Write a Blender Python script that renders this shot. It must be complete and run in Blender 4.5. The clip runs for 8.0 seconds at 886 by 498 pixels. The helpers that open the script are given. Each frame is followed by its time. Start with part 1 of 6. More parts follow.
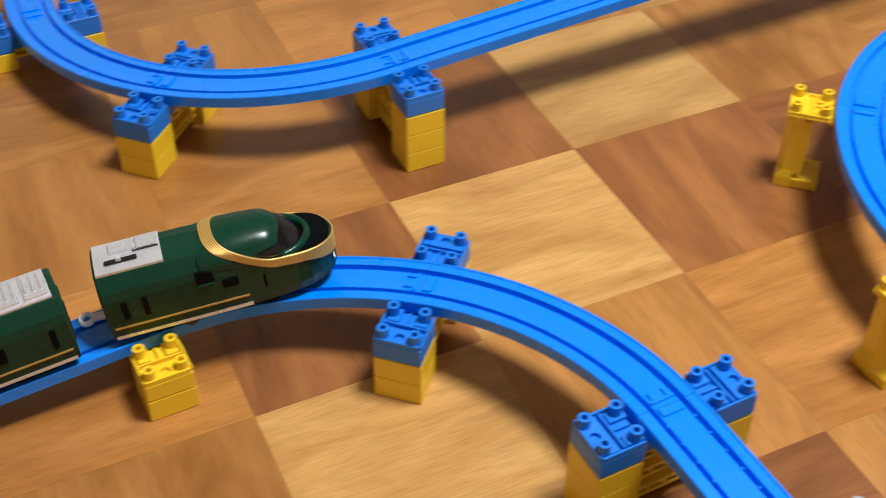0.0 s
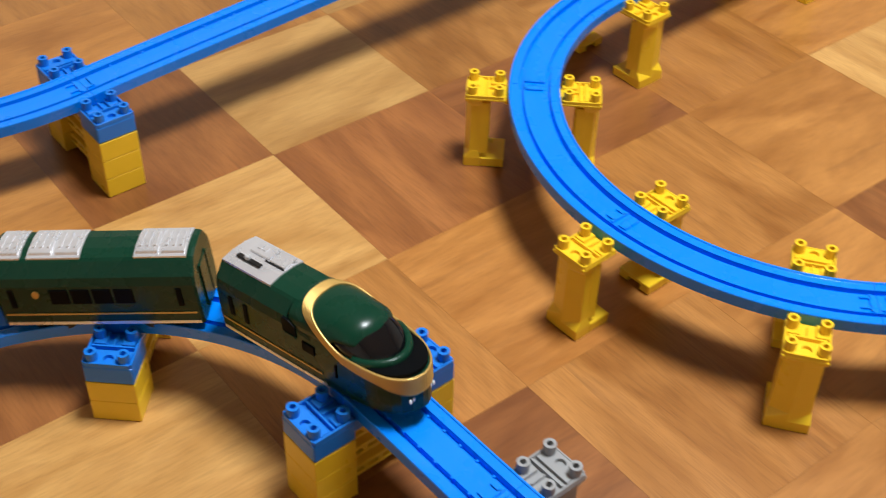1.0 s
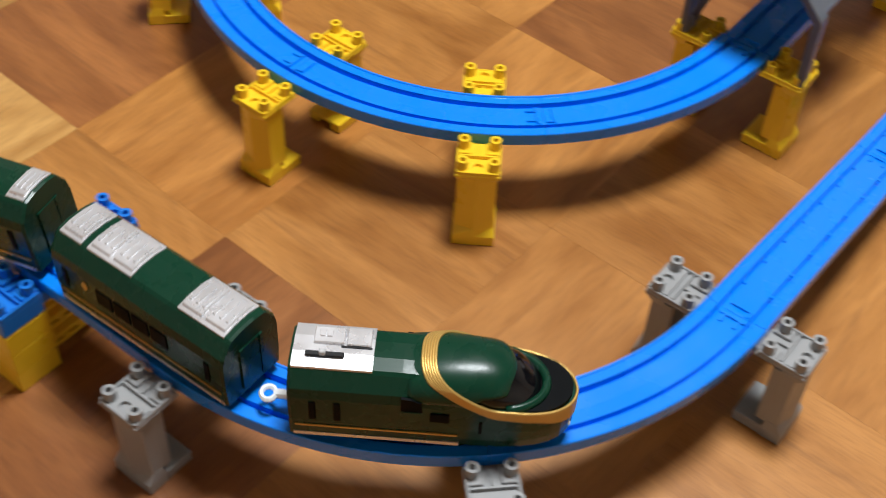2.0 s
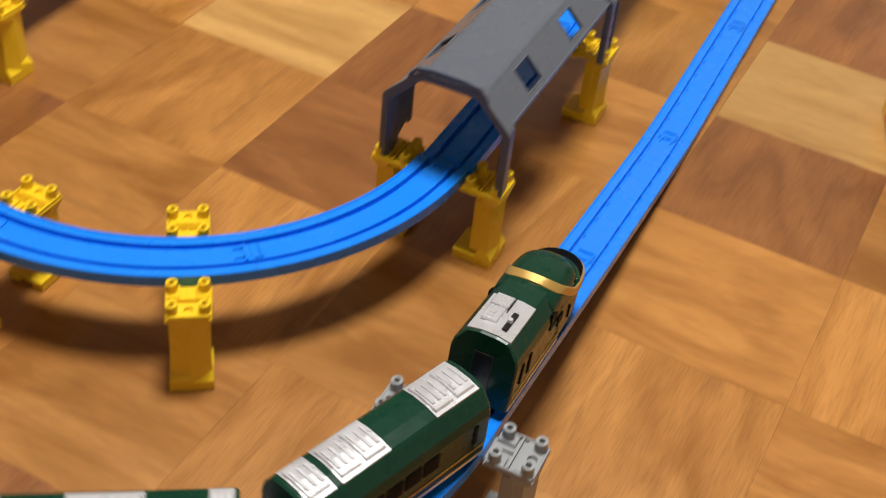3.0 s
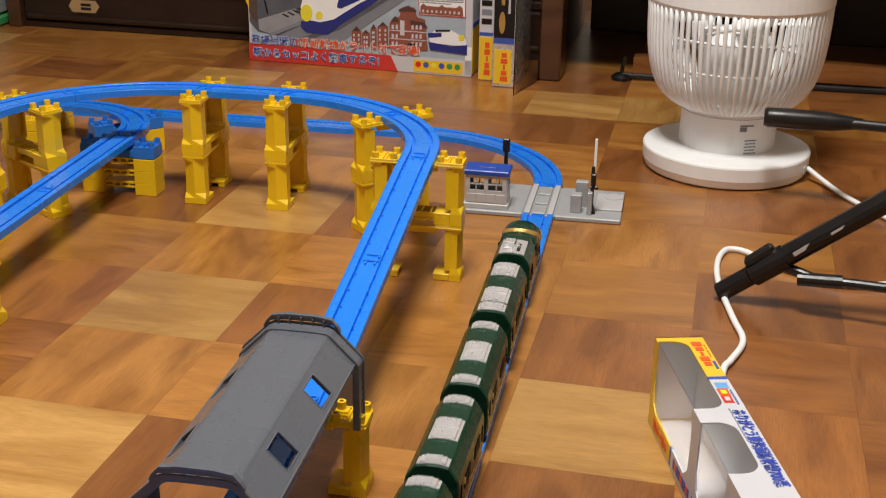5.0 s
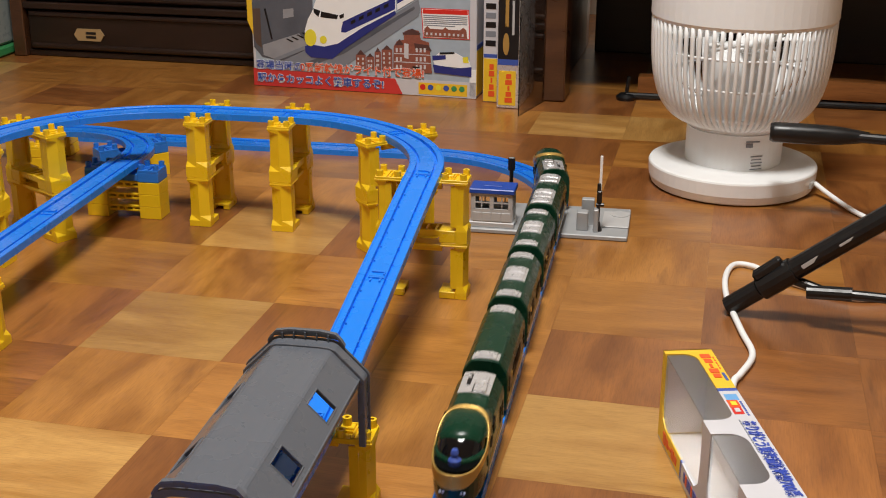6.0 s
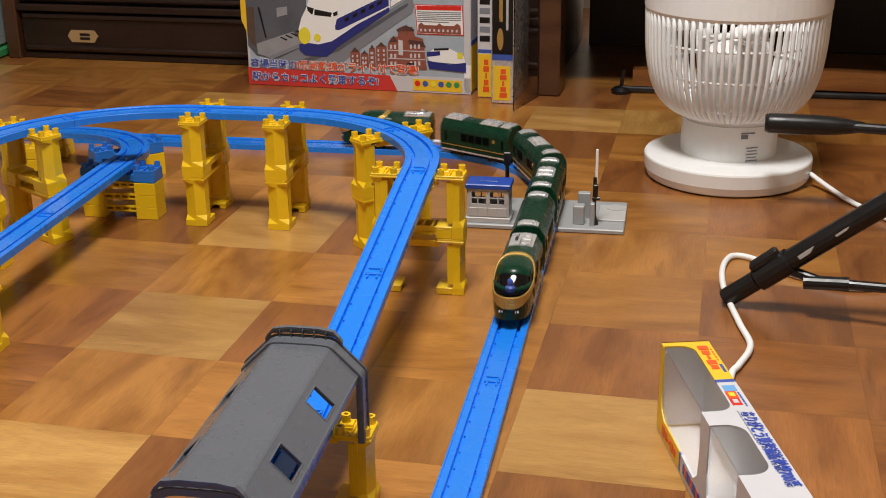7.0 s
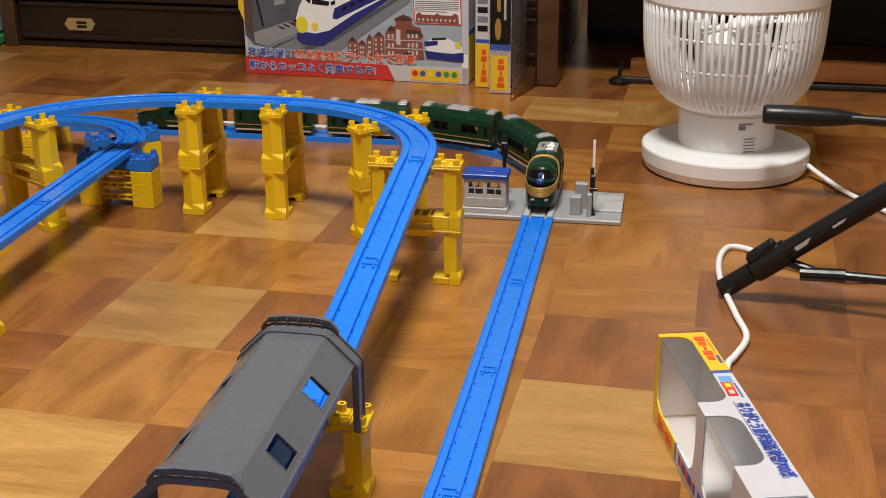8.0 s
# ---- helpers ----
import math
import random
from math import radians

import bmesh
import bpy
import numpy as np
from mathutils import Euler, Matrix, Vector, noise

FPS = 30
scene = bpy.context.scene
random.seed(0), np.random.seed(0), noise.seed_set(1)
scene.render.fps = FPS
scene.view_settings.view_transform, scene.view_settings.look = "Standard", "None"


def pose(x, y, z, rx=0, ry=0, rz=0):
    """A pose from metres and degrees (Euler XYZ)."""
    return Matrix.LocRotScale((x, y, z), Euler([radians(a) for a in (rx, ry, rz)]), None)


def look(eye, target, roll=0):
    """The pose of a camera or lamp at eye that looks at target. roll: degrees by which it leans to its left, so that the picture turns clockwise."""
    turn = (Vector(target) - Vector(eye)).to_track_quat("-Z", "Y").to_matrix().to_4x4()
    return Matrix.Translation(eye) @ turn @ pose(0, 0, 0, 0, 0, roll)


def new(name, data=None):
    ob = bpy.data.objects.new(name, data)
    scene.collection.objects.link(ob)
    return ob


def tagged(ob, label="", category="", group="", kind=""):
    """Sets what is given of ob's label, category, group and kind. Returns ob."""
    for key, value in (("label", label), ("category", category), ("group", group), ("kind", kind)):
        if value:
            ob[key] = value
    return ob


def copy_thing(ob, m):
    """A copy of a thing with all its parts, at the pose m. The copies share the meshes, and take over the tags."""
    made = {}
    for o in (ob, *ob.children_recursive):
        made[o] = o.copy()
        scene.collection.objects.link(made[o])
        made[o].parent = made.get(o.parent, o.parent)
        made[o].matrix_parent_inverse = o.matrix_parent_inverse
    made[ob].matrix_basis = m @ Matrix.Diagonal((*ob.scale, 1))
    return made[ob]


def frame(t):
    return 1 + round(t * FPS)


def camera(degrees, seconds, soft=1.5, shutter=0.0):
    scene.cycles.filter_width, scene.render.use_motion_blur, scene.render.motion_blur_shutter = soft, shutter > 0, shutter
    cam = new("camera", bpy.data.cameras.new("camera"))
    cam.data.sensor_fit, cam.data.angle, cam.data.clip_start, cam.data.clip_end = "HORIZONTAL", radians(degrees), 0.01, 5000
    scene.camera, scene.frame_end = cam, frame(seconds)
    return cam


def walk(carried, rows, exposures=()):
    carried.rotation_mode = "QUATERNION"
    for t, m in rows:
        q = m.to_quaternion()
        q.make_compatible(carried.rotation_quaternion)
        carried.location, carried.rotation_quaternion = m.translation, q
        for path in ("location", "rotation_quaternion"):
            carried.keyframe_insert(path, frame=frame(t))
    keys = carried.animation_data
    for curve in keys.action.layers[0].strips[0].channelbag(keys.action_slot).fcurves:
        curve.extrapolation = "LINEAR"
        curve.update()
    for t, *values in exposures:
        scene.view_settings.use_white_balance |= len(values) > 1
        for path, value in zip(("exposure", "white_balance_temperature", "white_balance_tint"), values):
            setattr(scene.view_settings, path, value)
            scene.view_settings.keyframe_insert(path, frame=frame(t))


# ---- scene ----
cam = camera(38.8, 8.0, soft=1.0, shutter=0.35)
PATH = [
    (0, (0.344, -1.319, 0.575), (-1.01, -0.689, -0.755), 0.2),
    (0.5, (0.362, -1.306, 0.585), (-0.904, -0.47, -0.718), 2.4),
    (1, (0.392, -1.294, 0.588), (-0.787, -0.351, -0.723), 1.5),
    (1.5, (0.424, -1.282, 0.59), (-0.598, -0.31, -0.828), 1.1),
    (1.7, (0.418, -1.279, 0.606), (-0.485, -0.269, -0.866), 2.9),
    (2, (0.455, -1.254, 0.601), (-0.387, -0.194, -0.87), 3.3),
    (2.2, (0.465, -1.243, 0.61), (-0.305, -0.143, -0.873), 4.7),
    (3.3, (0.473, -1.23, 0.596), (-0.111, 0.292, -0.564), 5.8),
    (3.5, (0.465, -1.222, 0.598), (-0.108, 0.375, -0.46), 4.5),
    (4, (0.46, -1.205, 0.58), (-0.04, 0.489, -0.358), 1.2),
    (4.5, (0.462, -1.192, 0.568), (0.048, 0.574, -0.275), 0.0),
    (5, (0.459, -1.188, 0.543), (0.054, 0.626, -0.195), 1.0),
    (5.2, (0.46, -1.184, 0.535), (0.067, 0.641, -0.181), 1.2),
    (6.5, (0.462, -1.185, 0.528), (0.028, 0.641, -0.163), -0.5),
    (7, (0.463, -1.185, 0.528), (0.044, 0.642, -0.172), -0.7),
    (7.5, (0.463, -1.184, 0.527), (0.046, 0.639, -0.18), -0.6),
    (8, (0.463, -1.184, 0.527), (0.05, 0.638, -0.187), -0.4),
]
walk(cam, [(t, look(eye, target, roll)) for t, eye, target, roll in PATH], [(0, -0.03, 5800, 7), (1, -0.08, 5800, 7), (2, -0.22, 5850, 7), (3.5, -0.29, 6350, 9), (5, -0.33, 6500, 10), (8, -0.36, 6450, 10)])

# ---- light ----
world = bpy.data.worlds.new("room_air")
scene.world = world
world.use_nodes = True
world.node_tree.nodes["Background"].inputs[0].default_value = (0.9, 0.8, 0.66, 1)
world.node_tree.nodes["Background"].inputs[1].default_value = 0.05
lamp_data = bpy.data.lights.new("ceiling_lamp_light", "AREA")
lamp_data.shape, lamp_data.size, lamp_data.energy, lamp_data.color = "DISK", 0.6, 80.0, (1.0, 0.965, 0.91)
lamp = new("ceiling_lamp_light", lamp_data)
lamp.matrix_basis = pose(0.2, -0.5, 2.3, 0, 0, 0)

Z1, Z2 = 0.0695, 0.1405          # rail tops on one pier and on two piers
TILE = 0.1515
R = 0.2135                     # curved rail, centre line
PI = math.pi


# ---- materials ----
def nodes_of(name):
    m = bpy.data.materials.new(name)
    m.use_nodes = True
    nt = m.node_tree
    return m, nt, nt.nodes["Principled BSDF"]


def plastic(name, color, rough=0.35, metal=0.0, grain=0.06, bump=0.02, coat=0.0, scale=60.0, spec=0.5):
    """Moulded or painted surface with slight scuffs at two scales."""
    m, nt, b = nodes_of(name)
    tc = nt.nodes.new("ShaderNodeTexCoord")
    n1 = nt.nodes.new("ShaderNodeTexNoise")
    n1.inputs["Scale"].default_value, n1.inputs["Detail"].default_value = scale, 5
    n2 = nt.nodes.new("ShaderNodeTexNoise")
    n2.inputs["Scale"].default_value, n2.inputs["Detail"].default_value = scale * 9, 3
    nt.links.new(tc.outputs["Object"], n1.inputs["Vector"])
    nt.links.new(tc.outputs["Object"], n2.inputs["Vector"])
    mix = nt.nodes.new("ShaderNodeMix")
    mix.data_type = "RGBA"
    mix.inputs[6].default_value = (*[c * (1 - grain) for c in color], 1)
    mix.inputs[7].default_value = (*[min(1, c * (1 + grain)) for c in color], 1)
    nt.links.new(n1.outputs["Fac"], mix.inputs[0])
    nt.links.new(mix.outputs[2], b.inputs["Base Color"])
    mr = nt.nodes.new("ShaderNodeMapRange")
    mr.inputs["From Min"].default_value, mr.inputs["From Max"].default_value = 0.3, 0.7
    mr.inputs["To Min"].default_value, mr.inputs["To Max"].default_value = rough * 0.8, min(1, rough * 1.25)
    nt.links.new(n1.outputs["Fac"], mr.inputs["Value"])
    nt.links.new(mr.outputs[0], b.inputs["Roughness"])
    bp = nt.nodes.new("ShaderNodeBump")
    bp.inputs["Strength"].default_value, bp.inputs["Distance"].default_value = bump * 4, 0.0004
    nt.links.new(n2.outputs["Fac"], bp.inputs["Height"])
    nt.links.new(bp.outputs[0], b.inputs["Normal"])
    b.inputs["Metallic"].default_value = metal
    b.inputs["Coat Weight"].default_value = coat
    b.inputs["Specular IOR Level"].default_value = spec
    return m


def wood(name, low, high, rough=0.34, coat=0.45, scale=1.0, streak=(0.2, 0.09, 0.035)):
    """Varnished veneer: long grain along local x, pores, darker streaks, its own shift for each piece."""
    m, nt, b = nodes_of(name)
    tc = nt.nodes.new("ShaderNodeTexCoord")
    oi = nt.nodes.new("ShaderNodeObjectInfo")
    add = nt.nodes.new("ShaderNodeVectorMath")
    add.operation = "MULTIPLY_ADD"
    comb = nt.nodes.new("ShaderNodeCombineXYZ")
    for k in range(3):
        nt.links.new(oi.outputs["Random"], comb.inputs[k])
    add.inputs[1].default_value = (37, 53, 11)
    nt.links.new(comb.outputs[0], add.inputs[0])
    nt.links.new(tc.outputs["Object"], add.inputs[2])
    mp = nt.nodes.new("ShaderNodeMapping")
    mp.inputs["Scale"].default_value = (8 * scale, 75 * scale, 75 * scale)
    nt.links.new(add.outputs[0], mp.inputs["Vector"])
    n1 = nt.nodes.new("ShaderNodeTexNoise")
    n1.inputs["Scale"].default_value, n1.inputs["Detail"].default_value = 1.0, 6
    n1.inputs["Distortion"].default_value = 0.9
    nt.links.new(mp.outputs[0], n1.inputs["Vector"])
    mp2 = nt.nodes.new("ShaderNodeMapping")
    mp2.inputs["Scale"].default_value = (4.5 * scale, 15 * scale, 15 * scale)
    nt.links.new(add.outputs[0], mp2.inputs["Vector"])
    n2 = nt.nodes.new("ShaderNodeTexNoise")
    n2.inputs["Scale"].default_value, n2.inputs["Detail"].default_value = 1.0, 5
    n2.inputs["Distortion"].default_value = 1.6
    nt.links.new(mp2.outputs[0], n2.inputs["Vector"])
    mp3 = nt.nodes.new("ShaderNodeMapping")
    mp3.inputs["Scale"].default_value = (60 * scale, 900 * scale, 900 * scale)
    nt.links.new(add.outputs[0], mp3.inputs["Vector"])
    n3 = nt.nodes.new("ShaderNodeTexNoise")
    n3.inputs["Scale"].default_value, n3.inputs["Detail"].default_value = 1.0, 2
    nt.links.new(mp3.outputs[0], n3.inputs["Vector"])
    r1 = nt.nodes.new("ShaderNodeValToRGB")
    r1.color_ramp.elements[0].position, r1.color_ramp.elements[1].position = 0.36, 0.65
    r1.color_ramp.elements[0].color, r1.color_ramp.elements[1].color = (*low, 1), (*high, 1)
    mixf = nt.nodes.new("ShaderNodeMath")
    mixf.operation = "MULTIPLY_ADD"
    mixf.inputs[1].default_value, mixf.inputs[2].default_value = 0.76, 0.0
    nt.links.new(n2.outputs["Fac"], mixf.inputs[0])
    mixg = nt.nodes.new("ShaderNodeMath")
    mixg.operation = "MULTIPLY_ADD"
    mixg.inputs[1].default_value = 0.24
    nt.links.new(n1.outputs["Fac"], mixg.inputs[0])
    nt.links.new(mixf.outputs[0], mixg.inputs[2])
    nt.links.new(mixg.outputs[0], r1.inputs[0])
    r2 = nt.nodes.new("ShaderNodeValToRGB")
    r2.color_ramp.elements[0].position, r2.color_ramp.elements[1].position = 0.58, 0.78
    r2.color_ramp.elements[0].color, r2.color_ramp.elements[1].color = (0, 0, 0, 1), (0.60, 0.60, 0.60, 1)
    nt.links.new(n1.outputs["Fac"], r2.inputs[0])
    mx = nt.nodes.new("ShaderNodeMix")
    mx.data_type = "RGBA"
    nt.links.new(r2.outputs[0], mx.inputs[0])
    nt.links.new(r1.outputs[0], mx.inputs[6])
    mx.inputs[7].default_value = (*streak, 1)
    # per-piece tone
    hs = nt.nodes.new("ShaderNodeHueSaturation")
    mr = nt.nodes.new("ShaderNodeMapRange")
    mr.inputs["To Min"].default_value, mr.inputs["To Max"].default_value = 0.84, 1.12
    geo = nt.nodes.new("ShaderNodeNewGeometry")
    both = nt.nodes.new("ShaderNodeMath")
    both.operation = "ADD"
    nt.links.new(oi.outputs["Random"], both.inputs[0])
    nt.links.new(geo.outputs["Random Per Island"], both.inputs[1])
    half = nt.nodes.new("ShaderNodeMath")
    half.operation = "FRACT"
    nt.links.new(both.outputs[0], half.inputs[0])
    nt.links.new(half.outputs[0], mr.inputs["Value"])
    nt.links.new(mr.outputs[0], hs.inputs["Value"])
    nt.links.new(mx.outputs[2], hs.inputs["Color"])
    pore = nt.nodes.new("ShaderNodeMix")
    pore.data_type = "RGBA"
    pore.blend_type = "MULTIPLY"
    pore.inputs[0].default_value = 0.26
    r3 = nt.nodes.new("ShaderNodeValToRGB")
    r3.color_ramp.elements[0].position, r3.color_ramp.elements[1].position = 0.3, 0.55
    r3.color_ramp.elements[0].color = (0.34, 0.29, 0.25, 1)
    nt.links.new(n3.outputs["Fac"], r3.inputs[0])
    nt.links.new(hs.outputs[0], pore.inputs[6])
    nt.links.new(r3.outputs[0], pore.inputs[7])
    nt.links.new(pore.outputs[2], b.inputs["Base Color"])
    rr = nt.nodes.new("ShaderNodeMapRange")
    rr.inputs["To Min"].default_value, rr.inputs["To Max"].default_value = rough * 0.7, rough * 1.3
    nt.links.new(n2.outputs["Fac"], rr.inputs["Value"])
    nt.links.new(rr.outputs[0], b.inputs["Roughness"])
    bp = nt.nodes.new("ShaderNodeBump")
    bp.inputs["Strength"].default_value, bp.inputs["Distance"].default_value = 0.12, 0.0004
    nt.links.new(n3.outputs["Fac"], bp.inputs["Height"])
    nt.links.new(bp.outputs[0], b.inputs["Normal"])
    b.inputs["Coat Weight"].default_value = coat
    b.inputs["Coat Roughness"].default_value = 0.25
    return m


def clear(name, tint=(0.95, 0.96, 0.97), rough=0.08):
    m, nt, b = nodes_of(name)
    b.inputs["Base Color"].default_value = (*tint, 1)
    b.inputs["Roughness"].default_value = rough
    b.inputs["Transmission Weight"].default_value = 1.0
    b.inputs["IOR"].default_value = 1.15
    return m


BLUE = plastic("blue_rail_plastic", (0.014, 0.225, 0.88), 0.27, scale=25, coat=0.12)
BLUE2 = plastic("blue_block_plastic", (0.02, 0.19, 0.70), 0.35)
YELLOW = plastic("yellow_plastic", (0.88, 0.58, 0.012), 0.32)
GREY = plastic("light_grey_plastic", (0.30, 0.30, 0.30), 0.45)
GREYD = plastic("dark_grey_plastic", (0.10, 0.105, 0.115), 0.42)
PALE = plastic("pale_grey_plastic", (0.5, 0.5, 0.5), 0.4)
RED = plastic("red_plastic", (0.70, 0.02, 0.02), 0.35)
GREEN = plastic("dark_green_paint", (0.005, 0.037, 0.019), 0.27, coat=0.05, spec=0.25, grain=0.12)
GOLD = plastic("gold_paint", (0.62, 0.40, 0.11), 0.33, metal=0.55, grain=0.12)
SILVER = plastic("silver_paint", (0.80, 0.80, 0.82), 0.28, metal=0.62, grain=0.10)
BLACK = plastic("black_plastic", (0.008, 0.008, 0.009), 0.35)
DARK = plastic("dark_glazing", (0.002, 0.0025, 0.003), 0.5, spec=0.06)
WHITE = plastic("white_plastic", (0.91, 0.93, 0.94), 0.4, grain=0.03)
WHITE2 = plastic("white_card", (0.62, 0.62, 0.66), 0.45, grain=0.04)
YCARD = plastic("yellow_card", (0.85, 0.55, 0.03), 0.4)
RCARD = plastic("red_print", (0.7, 0.03, 0.02), 0.4)
BCARD = plastic("blue_print", (0.05, 0.10, 0.42), 0.4)
GCARD = plastic("grey_print", (0.22, 0.24, 0.28), 0.4)
PCARD = plastic("sky_print", (0.40, 0.48, 0.56), 0.4, grain=0.15)
BRICKP = plastic("brick_print", (0.28, 0.09, 0.06), 0.45, grain=0.3, scale=200)
STEEL = plastic("dull_steel", (0.35, 0.35, 0.35), 0.35, metal=0.8)
CLEAR = clear("clear_film")
W_LIGHT = wood("light_veneer", (0.40, 0.195, 0.048), (0.61, 0.345, 0.104), streak=(0.31, 0.135, 0.034))
W_MID = wood("honey_veneer", (0.31, 0.119, 0.022), (0.53, 0.235, 0.052), streak=(0.19, 0.070, 0.018))
W_DARK = wood("reddish_veneer", (0.205, 0.070, 0.018), (0.38, 0.145, 0.036), streak=(0.115, 0.040, 0.013))
W_CAB = wood("dark_cabinet_wood", (0.011, 0.0045, 0.0028), (0.024, 0.0095, 0.0055), 0.42, 0.1, 0.6, (0.012, 0.006, 0.004))
W_LEG = wood("brown_leg_wood", (0.055, 0.022, 0.010), (0.11, 0.046, 0.020), 0.3, 0.3, 0.6, (0.05, 0.02, 0.01))


# ---- mesh helpers ----
def box(bm, sx, sy, sz, x=0, y=0, z=0, bev=0.0, m=None, seg=1):
    """A box with its centre at x, y, z."""
    t = (m or Matrix()) @ Matrix.Translation((x, y, z)) @ Matrix.Diagonal((sx, sy, sz, 1))
    made = bmesh.ops.create_cube(bm, size=1, matrix=t)
    if bev:
        edges = list({e for v in made["verts"] for e in v.link_edges})
        bmesh.ops.bevel(bm, geom=edges, offset=bev, segments=seg, affect="EDGES", profile=0.5)
    return bm


def cyl(bm, r, h, x=0, y=0, z=0, n=16, r2=None, m=None):
    """An upright cylinder, z at its middle."""
    t = (m or Matrix()) @ Matrix.Translation((x, y, z))
    bmesh.ops.create_cone(bm, cap_ends=True, segments=n, radius1=r, radius2=r if r2 is None else r2, depth=h, matrix=t)
    return bm


def prism(bm, outline, d0, d1, axis="x"):
    """Extrude a closed outline of (a, b) pairs along an axis from d0 to d1."""
    def at(d, a, b):
        return (d, a, b) if axis == "x" else (a, d, b) if axis == "y" else (a, b, d)
    v0 = [bm.verts.new(at(d0, a, b)) for a, b in outline]
    v1 = [bm.verts.new(at(d1, a, b)) for a, b in outline]
    n = len(outline)
    for i in range(n):
        bm.faces.new((v0[i], v0[(i + 1) % n], v1[(i + 1) % n], v1[i]))
    bm.faces.new(v0[::-1])
    bm.faces.new(v1)
    bmesh.ops.recalc_face_normals(bm, faces=bm.faces[:])
    return bm


def loft(bm, rings, caps=True):
    vs = [[bm.verts.new(p) for p in ring] for ring in rings]
    n = len(vs[0])
    for a, b in zip(vs, vs[1:]):
        for i in range(n):
            bm.faces.new((a[i], a[(i + 1) % n], b[(i + 1) % n], b[i]))
    if caps:
        bm.faces.new(vs[0][::-1])
        bm.faces.new(vs[-1])
    bmesh.ops.recalc_face_normals(bm, faces=bm.faces[:])
    return bm


def tube(bm, pts, r, n=8, radii=None):
    """A round tube along a list of points."""
    pts = [Vector(p) for p in pts]
    rings = []
    side = None
    for i, p in enumerate(pts):
        d = (pts[min(i + 1, len(pts) - 1)] - pts[max(i - 1, 0)]).normalized()
        if side is None:
            side = d.orthogonal().normalized()
        side = (side - d * side.dot(d)).normalized()
        up = d.cross(side)
        r = radii[i] if radii else r
        rings.append([p + r * (math.cos(2 * PI * k / n) * side + math.sin(2 * PI * k / n) * up) for k in range(n)])
    return loft(bm, rings)


def revolve(bm, prof, n=32):
    rings = [[(r * math.cos(2 * PI * k / n), r * math.sin(2 * PI * k / n), z) for k in range(n)] if r > 1e-6 else None for r, z in prof]
    prev = None
    for (r, z), ring in zip(prof, rings):
        cur = [bm.verts.new((0, 0, z))] if ring is None else [bm.verts.new(p) for p in ring]
        if prev:
            for k in range(n):
                a, b = prev[k % len(prev)], prev[(k + 1) % len(prev)]
                c, d = cur[(k + 1) % len(cur)], cur[k % len(cur)]
                vs = []
                for v in (a, b, c, d):
                    if v not in vs:
                        vs.append(v)
                if len(vs) > 2:
                    bm.faces.new(vs)
        prev = cur
    bmesh.ops.recalc_face_normals(bm, faces=bm.faces[:])
    return bm


def spline(pts, per=8):
    """Catmull-Rom through points."""
    P = [Vector(p) for p in pts]
    P = [2 * P[0] - P[1]] + P + [2 * P[-1] - P[-2]]
    out = []
    for i in range(1, len(P) - 2):
        a, b, c, d = P[i - 1:i + 3]
        for k in range(per):
            t = k / per
            out.append(0.5 * (2 * b + (c - a) * t + (2 * a - 5 * b + 4 * c - d) * t * t + (3 * b - a - 3 * c + d) * t ** 3))
    out.append(P[-2])
    return out


def mesh_of(name, bm, mat, smooth=False):
    me = bpy.data.meshes.new(name)
    bm.to_mesh(me)
    bm.free()
    for m in mat if isinstance(mat, (list, tuple)) else [mat]:
        me.materials.append(m)
    if smooth:
        for p in me.polygons:
            p.use_smooth = True
    return me


def part(name, bm, mat, parent, label="", smooth=False, m=None):
    ob = new(name, bm if isinstance(bm, bpy.types.Mesh) else mesh_of(name, bm, mat, smooth))
    ob.parent = parent
    if m is not None:
        ob.matrix_basis = m
    return tagged(ob, label)


def thing(name, m, label, category, group="", kind=""):
    ob = new(name)
    ob.empty_display_size = 0.02
    ob.matrix_basis = m
    return tagged(ob, label, category, group, kind)


def solid(name, bm, mat, m, label, category, group="", kind="", smooth=False):
    ob = new(name, mesh_of(name, bm, mat, smooth))
    ob.matrix_basis = m
    return tagged(ob, label, category, group, kind)


# ---- track paths ----
class Line:
    """A track's centre line: dense samples of place and heading, cut into rails at the joints."""

    def __init__(self, x, y, heading, z, pieces):
        self.s, self.xy, self.h, self.joint = [0.0], [(x, y)], [radians(heading)], [0.0]
        zs = [z]
        for length, turn, z_end in pieces:
            n = max(2, round(length / 0.004))
            for _ in range(n):
                h = self.h[-1] + radians(turn) / n / 2
                px, py = self.xy[-1]
                self.xy.append((px + math.cos(h) * length / n, py + math.sin(h) * length / n))
                self.h.append(self.h[-1] + radians(turn) / n)
                self.s.append(self.s[-1] + length / n)
            self.joint.append(self.s[-1])
            zs.append(z_end)
        self.s = np.array(self.s)
        zz = np.interp(self.s, self.joint, zs)
        k = np.ones(21) / 21
        self.z = np.convolve(np.pad(zz, 10, mode="edge"), k, mode="valid")
        self.xy = np.array(self.xy)
        self.h = np.array(self.h)

    def at(self, s):
        return Vector((np.interp(s, self.s, self.xy[:, 0]), np.interp(s, self.s, self.xy[:, 1]), np.interp(s, self.s, self.z)))

    def heading(self, s):
        return float(np.interp(s, self.s, self.h))

    def frame_at(self, s):
        p = self.at(s)
        return Matrix.Translation(p) @ Matrix.Rotation(self.heading(s), 4, "Z")


def curve(n, z, way=1, r=R):
    return [(r * PI / 4, 45 * way, z)] * n


